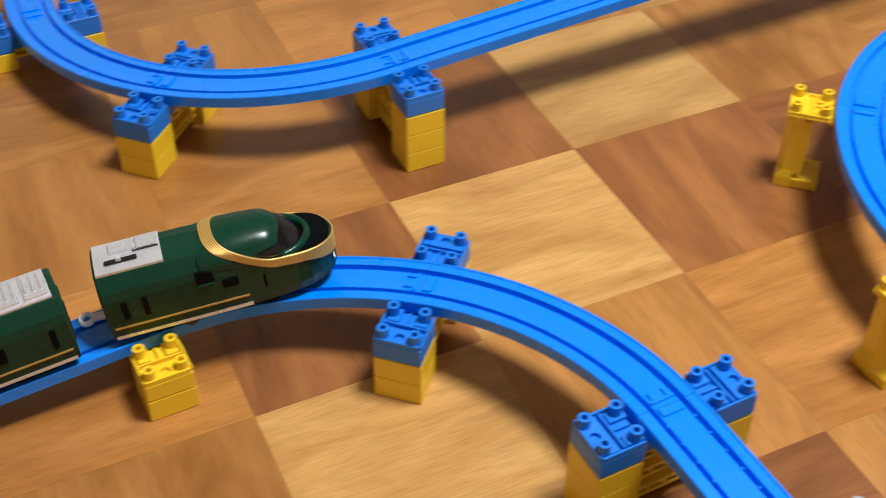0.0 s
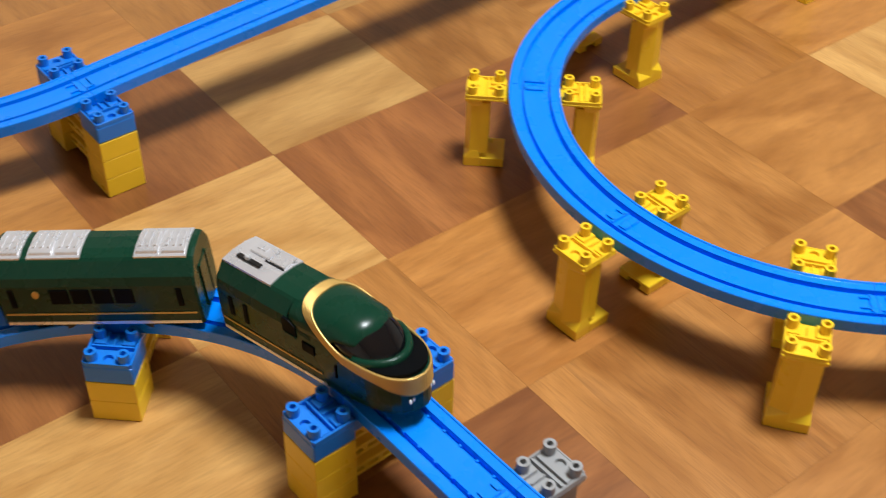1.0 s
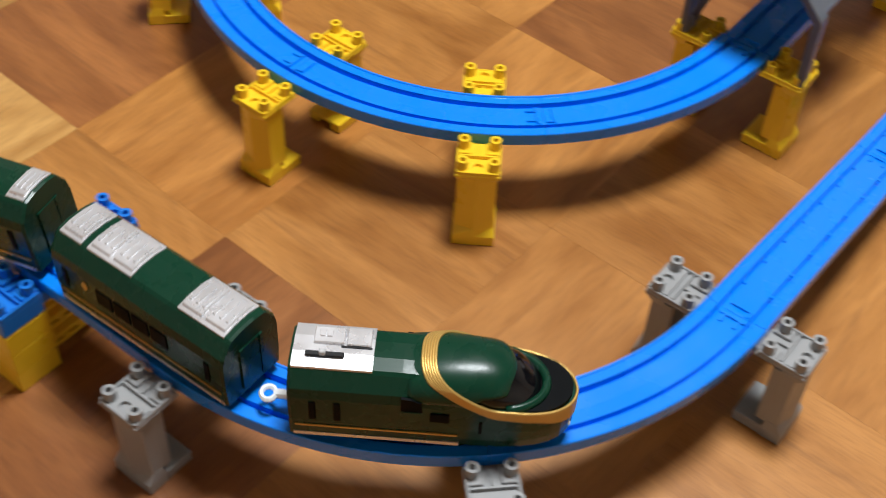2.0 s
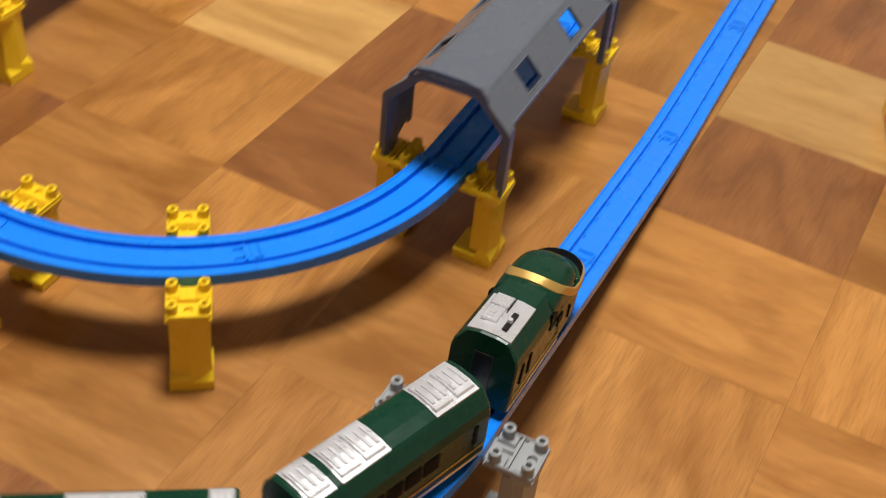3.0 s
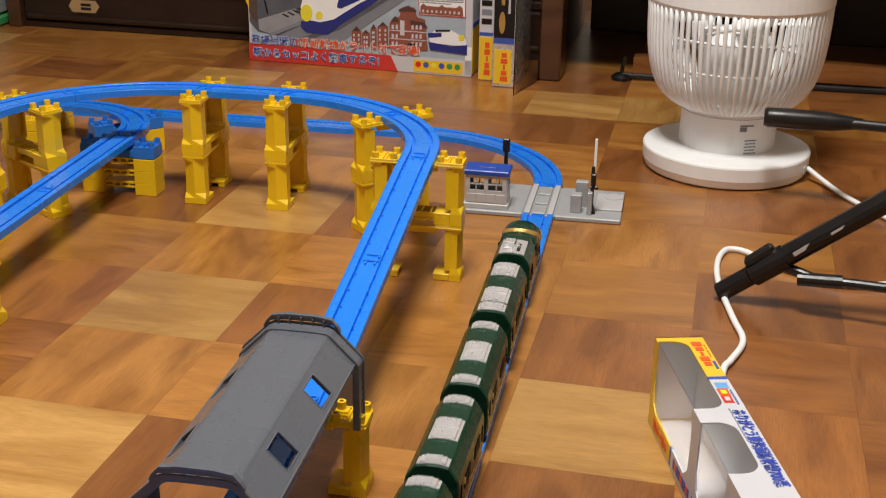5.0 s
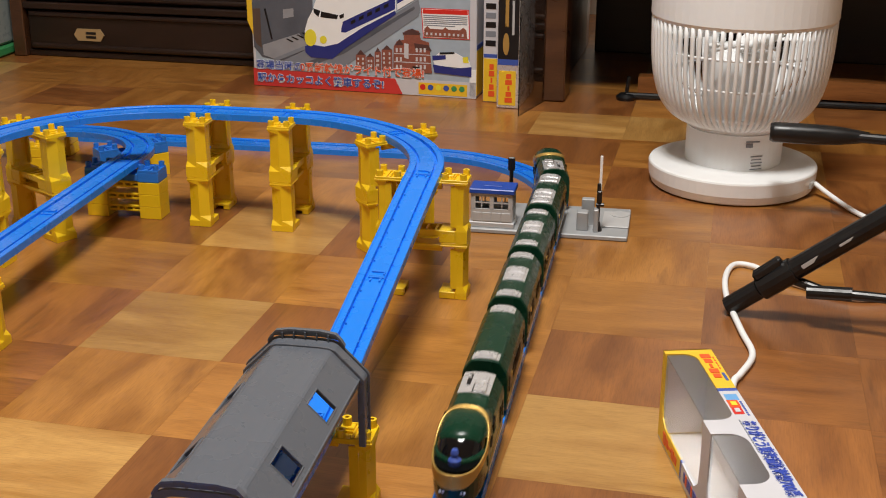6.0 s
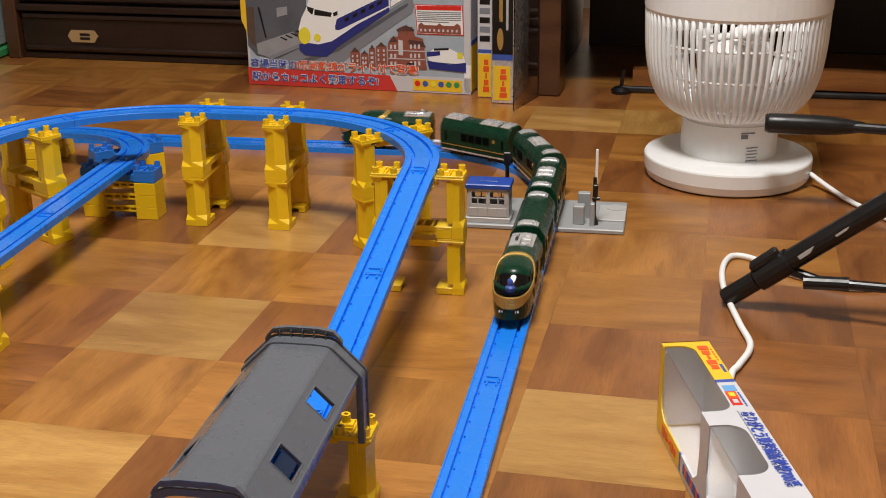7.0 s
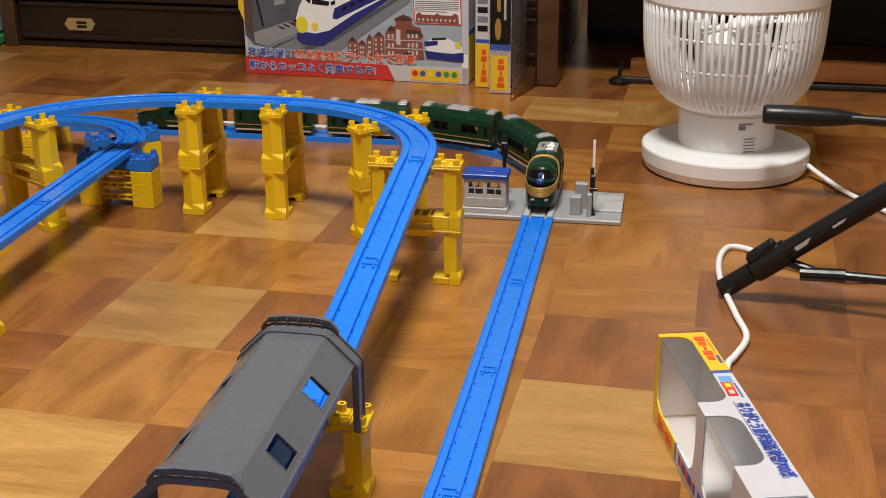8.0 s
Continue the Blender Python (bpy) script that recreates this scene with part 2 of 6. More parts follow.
# half of the rail's section: lateral, height
HALF = [(0.0, -0.0018), (0.0080, -0.0016), (0.0083, -0.0054), (0.0114, -0.0054), (0.0117, -0.0009), (0.0172, -0.0009), (0.0176, -0.0001), (0.0186, 0.0),
        (0.0190, -0.0006), (0.0190, -0.0085)]
SECTION = [(-a, b) for a, b in HALF[::-1]] + HALF[1:]


def rail(line, k, label, group="blue toy rails", mat=None, name=None):
    """One rail from joint k to joint k + 1: grooved deck with lips, stud bumps and the coupling tongue."""
    s0, s1 = line.joint[k] + 0.00015, line.joint[k + 1] - 0.00015
    bend = abs(line.heading(s1) - line.heading(s0)) > 0.05
    n = max(2, round((s1 - s0) / (0.008 if bend else 0.018)))
    o = line.at(s0)
    bm = bmesh.new()
    rings = []

    def put(s, a, b):
        h = line.heading(s)
        return line.at(s) - o + Vector((-math.sin(h) * -a, math.cos(h) * -a, b))
    for i in range(n + 1):
        s = s0 + (s1 - s0) * i / n
        rings.append([put(s, a, b) for a, b in SECTION])
    loft(bm, rings)

    def lump(s, a, sx, sy, sz, zc):
        h = line.heading(s)
        box(bm, sx, sy, sz, 0, 0, 0, 0, Matrix.Translation(put(s, a, zc)) @ Matrix.Rotation(h, 4, "Z"))
    if not bend:
        for i in range(1, 8):
            s = s0 + (s1 - s0) * i / 8
            for a in (-0.0087, 0.0087):
                lump(s, a, 0.0015, 0.0015, 0.0018, -0.0018)
    # coupling: tongue at the far end, its pocket walls at the near end
    bm_rail, bm = bm, bmesh.new()
    lump(s1 - 0.004, 0.0, 0.0018, 0.015, 0.0020, -0.0013)
    lump(s1 - 0.0075, 0.0045, 0.007, 0.0016, 0.0020, -0.0013)
    lump(s1 - 0.0075, -0.0045, 0.007, 0.0016, 0.0020, -0.0013)
    bm_tongue, bm = bm, bmesh.new()
    lump(s0 + 0.006, 0.0, 0.0016, 0.013, 0.0020, -0.0013)
    lump(s0 + 0.0035, 0.006, 0.005, 0.0016, 0.0020, -0.0013)
    slope = abs(line.at(s1).z - line.at(s0).z) > 0.004
    nm = name or ("curved_rail" if bend else "sloping_rail" if slope else "straight_rail")
    made = solid(nm, bm_rail, mat or BLUE, Matrix.Translation(o), label, "toy rail", group)
    part("coupling_tongue", bm_tongue, mat or BLUE, made)
    part("coupling_pocket", bm, mat or BLUE, made)
    return made


H0 = 2.6
# the train's line: climbing straight, bend, straight, bend, descent, floor run, crossing, far bend, far run
train_line = Line(-0.1801, -2.2158, 92.6, 0.0085, [(0.2095, 0, 0.0085)] * 2 + [(0.216, 0, 0.019), (0.216, 0, 0.031), (0.1095, 0, 0.037)]
                  + curve(1, 0.053, -1, 0.224) + curve(1, Z1, -1, 0.224) + [(0.108, 0, Z1)] + curve(2, Z1) + [(0.212, 0, 0.036), (0.212, 0, 0.0085), (0.216, 0, 0.0085), (0.216, 0, 0.0085),
                  (0.216, 0, 0.0085), (0.112, 0, 0.0085)] + curve(2, 0.0085) + [(0.216, 0, 0.0085)] * 4)

for k in range(len(train_line.joint) - 1):
    if k != 15:
        rail(train_line, k, "blue plastic toy rail with two wheel grooves")

# the upper line: low bend, long rise over the girder bridge, high loop, descent through the tunnel, low bend, straight to the block tower
rise_line = Line(-0.7598, -1.1829, -44.4, 0.037, curve(1, 0.040, 1, 0.224) + curve(1, 0.053, 1, 0.224) + curve(1, 0.069, 1, 0.224) + [(0.216, 0, 0.082), (0.216, 0, 0.096), (0.216, 0, 0.109), (0.216, 0, 0.123), (0.200, 0, Z2)])
loop_line = Line(0.1800, -0.5835, 92.6, Z1, [(0.2185, 0, Z1), (0.216, 0, 0.105), (0.216, 0, Z2)] + curve(2, Z2) + [(0.108, 0, Z2)] + curve(2, Z2))
low_line = Line(-0.2885, 0.2442, -87.5, 0.074, [(0.212, 0, 0.072), (0.216, 0, Z1), (0.216, 0, Z1), (0.204, 0, Z1)] + curve(4, Z1, 1, 0.2148))
tower_line = Line(-0.2885, 0.2442, 92.5, 0.074, [(R * PI / 4, 45, 0.061), (R * PI / 4, 45, 0.048), (0.216, 0, 0.034), (0.216, 0, 0.020)])
for line in (rise_line, loop_line, low_line, tower_line):
    for k in range(len(line.joint) - 1):
        rail(line, k, "blue plastic toy rail with two wheel grooves, raised on piers")


# ---- piers ----
def ring(bm, r, ri, z0, z1, x, y, n=12):
    """A hollow peg: outer wall, rim and a bore that ends a little above its foot."""
    pts = [(math.cos(2 * PI * k / n), math.sin(2 * PI * k / n)) for k in range(n)]
    zb = z0 + 0.25 * (z1 - z0)
    loft(bm, [[(x + q * a, y + q * b, z) for a, b in pts] for q, z in ((r, z0), (r, z1), (ri, z1), (ri, zb))])


PEG_MESH = {}


def pegs(holder, mat, lat, z, r=0.0037, h=0.0076, lon=0.0098):
    """Four hollow pegs, each a piece of its own, on a plate or a block."""
    if mat.name not in PEG_MESH:
        bm = bmesh.new()
        ring(bm, r, r * 0.5, -0.001, h - 0.001, 0, 0)
        PEG_MESH[mat.name] = mesh_of("peg", bm, mat)
    for a in (-lon, lon):
        for b in (lat - 0.0098, lat + 0.0098):
            part("peg", PEG_MESH[mat.name], None, holder, m=Matrix.Translation((a, b, z)))


def holed(bm, x0, x1, y0, y1, cx, cy, r, z0, z1, n=16):
    """A slab with a round hole through it."""
    inner, outer = [], []
    for k in range(n):
        c, s = math.cos(2 * PI * (k + 0.5) / n), math.sin(2 * PI * (k + 0.5) / n)
        f = min((x1 - cx if c > 0 else cx - x0) / abs(c), (y1 - cy if s > 0 else cy - y0) / abs(s))
        inner.append((cx + r * c, cy + r * s))
        outer.append((cx + f * c, cy + f * s))
    corners = [(x1, y1), (x0, y1), (x0, y0), (x1, y0)]
    for c in corners:
        k = min(range(n), key=lambda i: (outer[i][0] - c[0]) ** 2 + (outer[i][1] - c[1]) ** 2)
        outer[k] = c
    loft(bm, [[(a, b, z) for a, b in ring_] for ring_, z in ((inner, z0), (outer, z0), (outer, z1), (inner, z1), (inner, z0))], False)


def socket_top(bm, lat, side, top, sx=0.0275, sy=0.0300):
    """Raised work on a plate: a holed slab outwards, a slot, two inner ledges and a rim."""
    y_out, y_in = lat + side * (sy / 2 - 0.0008), lat - side * (sy / 2 - 0.0008)
    y_slot = lat + side * 0.0022
    holed(bm, -sx / 2 + 0.002, sx / 2 - 0.002, min(y_slot, y_out), max(y_slot, y_out), 0, lat + side * 0.0088, 0.0031, top - 0.0024, top)
    for a in (-0.0085, 0.0085):
        box(bm, 0.0076, 0.0110, 0.0024, a, lat - side * 0.0088, top - 0.0012, 0.0004)
    box(bm, sx - 0.004, 0.0012, 0.0030, 0, lat - side * 0.0012, top - 0.0011)
    box(bm, 0.0012, 0.0100, 0.0022, 0, lat - side * 0.0075, top - 0.0013)
    for a in (-1, 1):
        box(bm, 0.0014, sy - 0.002, 0.0034, a * (sx / 2 - 0.0007), lat, top - 0.0013, 0.0003)
    box(bm, sx - 0.003, 0.0013, 0.0034, 0, y_out, top - 0.0013, 0.0003)


def bridge_pier(mat, mat_label, two=False):
    """A pier: two thin V-fronted posts on notched feet, a cross beam under the rail and a pegged plate at each side. Local x runs along the rail, z = 0 on the floor."""
    pier = thing("bridge_pier", Matrix(), mat_label, "toy pier", "bridge piers")
    for lev in range(2 if two else 1):
        z0 = lev * 0.0705
        top = z0 + 0.0645
        bm = bmesh.new()
        box(bm, 0.018, 0.044, 0.0045, 0, 0, z0 + 0.0587, 0.0006)
        box(bm, 0.004, 0.042, 0.006, 0, 0, z0 + 0.0540)
        part("cross_beam", bm, mat, pier)
        for side in (-1, 1):
            lat = side * 0.0355
            bm = bmesh.new()
            box(bm, 0.0280, 0.0300, 0.0018, 0, lat, top - 0.0031, 0.0004)
            socket_top(bm, lat, side, top)
            plate = part("top_plate", bm, mat, pier)
            pegs(plate, mat, lat, top)

            def plan(pts, z, grow=1.0):
                return [(a * grow, lat + side * b, z) for a, b in pts]
            vee = [(-0.0128, 0.0035), (-0.0128, 0.0103), (0.0, 0.0146), (0.0128, 0.0103), (0.0128, 0.0035)]
            square = [(-0.0139, 0.0020), (-0.0139, 0.0146), (0.0, 0.0150), (0.0139, 0.0146), (0.0139, 0.0020)]
            bm = bmesh.new()
            loft(bm, [plan(vee, z0 + 0.0135, 1.02), plan(vee, z0 + 0.030, 0.97), plan(vee, top - 0.0095, 0.97), plan(square, top - 0.0045), plan(square, top - 0.0036)])
            for a in (-0.0116, 0.0116):
                box(bm, 0.0022, 0.0080, 0.046, a, lat + side * 0.0005, z0 + 0.0350, 0.0004)
            part("post", bm, mat, pier)
            bm = bmesh.new()
            zf = z0 + (-0.0055 if lev else 0.0004)
            loft(bm, [plan(square, zf), plan(square, z0 + 0.0078), plan(vee, z0 + 0.0142, 1.03)])
            box(bm, 0.0278, 0.0180, 0.0030, 0, lat - side * 0.0070, z0 + 0.0066, 0.0005)
            for a in (-0.0096, 0.0096):
                box(bm, 0.0085, 0.0175, z0 + 0.0055 - zf, a, lat - side * 0.0070, (zf + z0 + 0.0055) / 2, 0.0005)
            part("foot", bm, mat, pier)
        if lev:
            bm = bmesh.new()
            box(bm, 0.022, 0.046, 0.0022, 0, 0, z0 + 0.0008, 0.0005)
            for a in (-0.0100, 0.0100):
                box(bm, 0.0020, 0.046, 0.0070, a, 0, z0 + 0.0040, 0.0004)
            for a in (-0.015, -0.005, 0.005, 0.015):
                box(bm, 0.020, 0.0022, 0.0060, 0, a, z0 + 0.0045)
            part("tie_bar", bm, mat, pier)
    return pier


def block_pier(yellows, blue=1):
    """Stacked building blocks: each has a solid end block at each side and a pierced web between them."""
    pier = thing("block_pier", Matrix(), "yellow block pier topped with a blue pegged block" if blue else "short all-yellow block pier with pegs on top", "toy pier", "block piers")
    n = yellows + blue
    for lev in range(n):
        top_one = lev == n - 1
        mat = BLUE2 if lev >= yellows else YELLOW
        z0 = lev * 0.0162
        bm = bmesh.new()
        for side in (-1, 1):
            drop_top = 0.0026 if top_one else 0.0
            box(bm, 0.0300, 0.0285, 0.0160 - drop_top, 0, side * 0.0360, z0 + 0.0082 - drop_top / 2, 0.0012 if top_one else 0.0004, None, 2 if top_one else 1)
            if top_one:
                socket_top(bm, side * 0.0360, side, z0 + 0.0162, 0.0300, 0.0285)
        if top_one:
            box(bm, 0.022, 0.048, 0.0095, 0, 0, z0 + 0.0052, 0.0008)
        else:
            # web with slots
            box(bm, 0.018, 0.048, 0.003, 0, 0, z0 + 0.0142, 0.0005)
            box(bm, 0.018, 0.048, 0.0025, 0, 0, z0 + 0.0085, 0.0004)
            for a in (-0.0105, 0.0, 0.0105):
                box(bm, 0.017, 0.003, 0.0080, 0, a, z0 + 0.0112)
        block = part("top_block" if lev >= yellows else "block", bm, mat, pier, "bright blue block" if lev >= yellows else "")
        if top_one:
            for side in (-1, 1):
                pegs(block, mat, side * 0.0360, z0 + 0.0160)
    return pier


def set_pier(src, line, s, dz=0.0, turn=0.0):
    p = line.at(s)
    return copy_thing(src, Matrix.Translation((p.x, p.y, dz)) @ Matrix.Rotation(line.heading(s) + turn, 4, "Z"))


def drop(ob):
    for o in (*ob.children_recursive, ob):
        bpy.data.objects.remove(o)


single = bridge_pier(YELLOW, "yellow plastic bridge pier with pegged top plates")
double = bridge_pier(YELLOW, "tall yellow bridge pier of two stacked storeys", True)
grey_pier = bridge_pier(GREY, "light grey plastic bridge pier with pegged top plates")
block3 = block_pier(2)
block4 = block_pier(3)
block2 = block_pier(2, 0)
block2b = block_pier(1)
J = low_line.joint
for s in (J[2] - 0.010, J[3] - 0.022, J[4], J[5], J[6], J[7] - 0.0395, J[8]):
    set_pier(single, low_line, s)
J = loop_line.joint
for s in (J[1] - 0.006,):
    set_pier(single, loop_line, s)
for s in (J[3], J[4], J[5], J[6], J[7] + 0.055):
    set_pier(double, loop_line, s)
J = rise_line.joint
set_pier(block2b, rise_line, J[1])
set_pier(block3, rise_line, J[2])
set_pier(block4, rise_line, J[3])
set_pier(double, rise_line, J[8] - 0.004)
set_pier(block4, low_line, 0.004)
set_pier(block3, tower_line, tower_line.joint[1])
set_pier(block2, tower_line, tower_line.joint[2])
J = train_line.joint
set_pier(block2, train_line, J[5])
set_pier(block3, train_line, J[6])
set_pier(block4, train_line, J[7])
for s in (J[8], J[9], J[10]):
    set_pier(grey_pier, train_line, s)
for ob in (single, double, grey_pier, block2, block3, block4, block2b):
    drop(ob)


# ---- the train ----
GLOSS = plastic("black_glass_paint", (0.004, 0.004, 0.005), 0.06)
CAR, HEAD, GAP = 0.122, 0.140, 0.024
ROOF = [(0.0180, 0.0055), (0.0188, 0.0150), (0.0189, 0.0295), (0.0178, 0.0340), (0.0128, 0.0402), (0.0112, 0.0414), (0.0045, 0.0424)]


def body_ring(x, f=1.0, top=1.0):
    half = [(a * f, 0.0055 + (b - 0.0055) * top) for a, b in ROOF]
    return [(x, -a, b) for a, b in half] + [(x, a, b) for a, b in half[::-1]]


def roof_plate(bm, x0, x1, lat, lift=0.0007):
    pts = [(-lat, 0.0412), (-0.0045, 0.0424), (0.0045, 0.0424), (lat, 0.0412)]
    top = [(a, b + lift) for a, b in pts]
    prism(bm, top + [(a, b - 0.0015) for a, b in pts[::-1]], x0, x1)


def wheels(car, xs):
    for x in xs:
        for side in (-1, 1):
            bm = bmesh.new()
            cyl(bm, 0.0068, 0.004, 0, 0, 0, 16, None, Matrix.Rotation(PI / 2, 4, "X"))
            cyl(bm, 0.003, 0.005, 0, 0, 0, 10, None, Matrix.Rotation(PI / 2, 4, "X"))
            part("wheel", bm, BLACK, car, m=Matrix.Translation((x, side * 0.0125, 0.0054)))


def underframe(car, x0, x1):
    bm = bmesh.new()
    box(bm, x1 - x0 - 0.006, 0.026, 0.008, (x0 + x1) / 2, 0, 0.0065, 0.001)
    part("underframe", bm, BLACK, car)
    for side in (-1, 1):
        bm = bmesh.new()
        box(bm, x1 - x0 - 0.004, 0.0012, 0.0018, (x0 + x1) / 2, side * 0.0179, 0.0066)
        part("skirt_strip", bm, SILVER, car, "thin grey strip along the skirt")
        bm = bmesh.new()
        box(bm, x1 - x0 - 0.006, 0.0010, 0.0009, (x0 + x1) / 2, side * 0.0187, 0.0128)
        part("gold_stripe", bm, GOLD, car, "thin gold pinstripe")


def coupling(car, x, way):
    bm = bmesh.new()
    tube(bm, [(x, 0, 0.009), (x + way * 0.0105, 0, 0.009)], 0.0022)
    tube(bm, [(x + way * 0.0135 + 0.0038 * math.cos(2 * PI * k / 14), 0.0038 * math.sin(2 * PI * k / 14), 0.009) for k in range(15)], 0.0014, 6)
    part("coupling", bm, WHITE, car, "white plastic hook coupling")


def side_windows(car, xs, w, h, z, lean=0.0):
    for x in xs:
        for side in (-1, 1):
            bm = bmesh.new()
            box(bm, w, 0.0016, h, x, side * 0.0187, z, 0.0004)
            part("window", bm, DARK, car)


def mid_car(kind):
    car = thing("passenger_car", Matrix(), "dark green toy sleeping car with silver roof units and gold pinstripe", "toy train car", "green toy train")
    L = CAR / 2
    bm = bmesh.new()
    loft(bm, [body_ring(-L, 0.96, 0.985), body_ring(-L + 0.0015), body_ring(L - 0.0015), body_ring(L, 0.96, 0.985)])
    part("body", bm, GREEN, car)
    plans = {0: ((-0.058, -0.042, 0.0118), (-0.038, -0.006, 0.0118), (0.026, 0.057, 0.0118)), 1: ((-0.059, -0.047, 0.011), (-0.018, 0.018, 0.0105), (0.047, 0.059, 0.011)), 2: ((-0.059, -0.046, 0.011), (0.046, 0.059, 0.011))}
    for x0, x1, lat in plans[kind]:
        bm = bmesh.new()
        roof_plate(bm, x0, x1, lat)
        unit = part("roof_unit", bm, SILVER, car, "silver ribbed roof unit")
        n = max(1, round((x1 - x0) / 0.016))
        for i in range(n):
            xa = x0 + (x1 - x0) * (i + 0.08) / n
            xb = x0 + (x1 - x0) * (i + 0.92) / n
            bm = bmesh.new()
            prism(bm, [(-lat * 0.85, 0.0416), (-lat * 0.80, 0.0436), (0, 0.0442), (lat * 0.80, 0.0436), (lat * 0.85, 0.0416)], xa, xb)
            bmesh.ops.bevel(bm, geom=bm.edges[:], offset=0.0003, segments=1, affect="EDGES")
            part("roof_panel", bm, SILVER, unit)
            for q in range(3):
                bm = bmesh.new()
                xq = xa + (xb - xa) * (q + 0.5) / 3
                prism(bm, [(-lat * 0.55, 0.0432), (-lat * 0.5, 0.0446), (lat * 0.5, 0.0446), (lat * 0.55, 0.0432)], xq - 0.0008, xq + 0.0008)
                part("roof_rib", bm, SILVER, unit)
    side_windows(car, (-0.022, -0.009, 0.004, 0.017) if kind != 1 else (-0.03, -0.017, 0.017, 0.03), 0.0115, 0.0088, 0.0235)
    side_windows(car, (-0.051, 0.050), 0.0035, 0.011, 0.0225)
    for side in (-1, 1):
        bm = bmesh.new()
        cyl(bm, 0.0022, 0.0008, 0, 0, 0, 12, None, Matrix.Rotation(PI / 2, 4, "X"))
        part("crest", bm, GOLD, car, "small gold emblem", m=Matrix.Translation((-0.036, side * 0.0191, 0.025)))
    for way in (-1, 1):
        bm = bmesh.new()
        box(bm, 0.0008, 0.011, 0.024, way * (L + 0.0002), 0, 0.0205, 0.0003)
        box(bm, 0.0014, 0.002, 0.024, way * (L + 0.0004), 0.0065, 0.0205)
        box(bm, 0.0014, 0.002, 0.024, way * (L + 0.0004), -0.0065, 0.0205)
        part("end_door", bm, GREEN, car)
    underframe(car, -L, L)
    coupling(car, -L, -1)
    wheels(car, (-0.040, -0.027, 0.027, 0.040))
    return car


def end_car(figure):
    """The driving car; its nose points along +x."""
    car = thing("driving_car", Matrix(), "dark green streamlined toy driving car with a gold band", "toy train car", "green toy train")
    x0, x1 = -HEAD / 2, HEAD / 2
    bm = bmesh.new()
    loft(bm, [body_ring(x0, 0.96, 0.985), body_ring(x0 + 0.0015), body_ring(x0 + 0.055), body_ring(x0 + 0.066, 0.995, 0.985), body_ring(x0 + 0.076, 0.985, 0.93), body_ring(x0 + 0.082, 0.95, 0.84)])
    part("body", bm, GREEN, car)

    def base_z(x):
        """Height of the line where dome and hull meet."""
        return float(np.interp(x, (0.056, 0.070, 0.078, 0.090, 0.104, 0.117, 0.128, 0.140), (0.0305, 0.0315, 0.0316, 0.0308, 0.0296, 0.0284, 0.0274, 0.0266)))

    def base_w(x):
        u = max(0.0, (x - 0.076) / (HEAD - 0.076))
        return max(0.002, 0.0187 * (1 - min(u, 1) ** 4.2) ** 0.5)

    def roof_z(x):
        return float(np.interp(x, (0.056, 0.064, 0.076, 0.088, 0.096, 0.102, 0.107, 0.1105), (0.0418, 0.0428, 0.0437, 0.0438, 0.0433, 0.0424, 0.0411, 0.0394)))

    def skin(x, t, shrink=0.0):
        """A point of the dome: t = 0 at its foot, pi / 2 on the crown."""
        p = float(np.interp(x, (0.058, 0.070, 0.095), (2.35, 2.4, 2.2)))
        c, q = max(0.0, math.cos(t)), math.sin(t)
        zb = base_z(x)
        return (x0 + x, (base_w(x) * min(1.0, 0.975 + (x - 0.056) * 2.2) - shrink) * c ** (2 / p), zb + (roof_z(x) - shrink - zb) * q ** (2 / p))
    # lower hull up to the nose
    bm = bmesh.new()
    rings = []
    for u in (0.0, 0.1, 0.2, 0.3, 0.45, 0.6, 0.72, 0.82, 0.90, 0.96, 0.99, 1.0):
        x = 0.076 + u * (HEAD - 0.076)
        hw = base_w(x)
        zt = base_z(x)
        zb = 0.0055 + 0.003 * u ** 4
        half = [(hw * 0.93, zb), (hw * 0.99, zb + 0.005), (hw * 1.01, (zb + zt) / 2), (hw * 1.0, zt - 0.004), (hw * 0.985, zt)]
        rings.append([(x0 + x, -a, b) for a, b in half] + [(x0 + x, a, b) for a, b in half[::-1]])
    loft(bm, rings)
    part("nose_hull", bm, GREEN, car, smooth=False)
    # dome over the cab: its lower edge climbs over the side windows
    bm = bmesh.new()
    rings = []
    for x in (0.058, 0.060, 0.064, 0.068, 0.072, 0.077, 0.082, 0.087, 0.0905, 0.0935, 0.0965, 0.0995, 0.1020, 0.1045, 0.1065, 0.1083, 0.1096, 0.1104, 0.1108):
        low = float(np.interp(x, (0.088, 0.0935, 0.100, 0.108), (0.0, 0.34, 0.46, 0.50)))
        taper = max(0.05, 1 - max(0.0, (x - 0.0975) / 0.0134) ** 2.6) ** 0.5
        drop_z = 0.004 * (1 - taper) ** 1.5
        side = [(q[0], q[1] * taper, q[2] - drop_z) for q in [skin(x, low + (PI / 2 - low) * k / 12) for k in range(13)]]
        ring_ = side + [(a, -b, c) for a, b, c in side[-2::-1]]
        inner = [(a, b * 0.94, c - 0.0016) for a, b, c in ring_[::-1]]
        rings.append(ring_ + inner)
    loft(bm, rings)
    part("cab_dome", bm, GREEN, car, "glossy green domed cab roof", smooth=True)
    # wrap-around windscreen
    bm = bmesh.new()
    rings = []
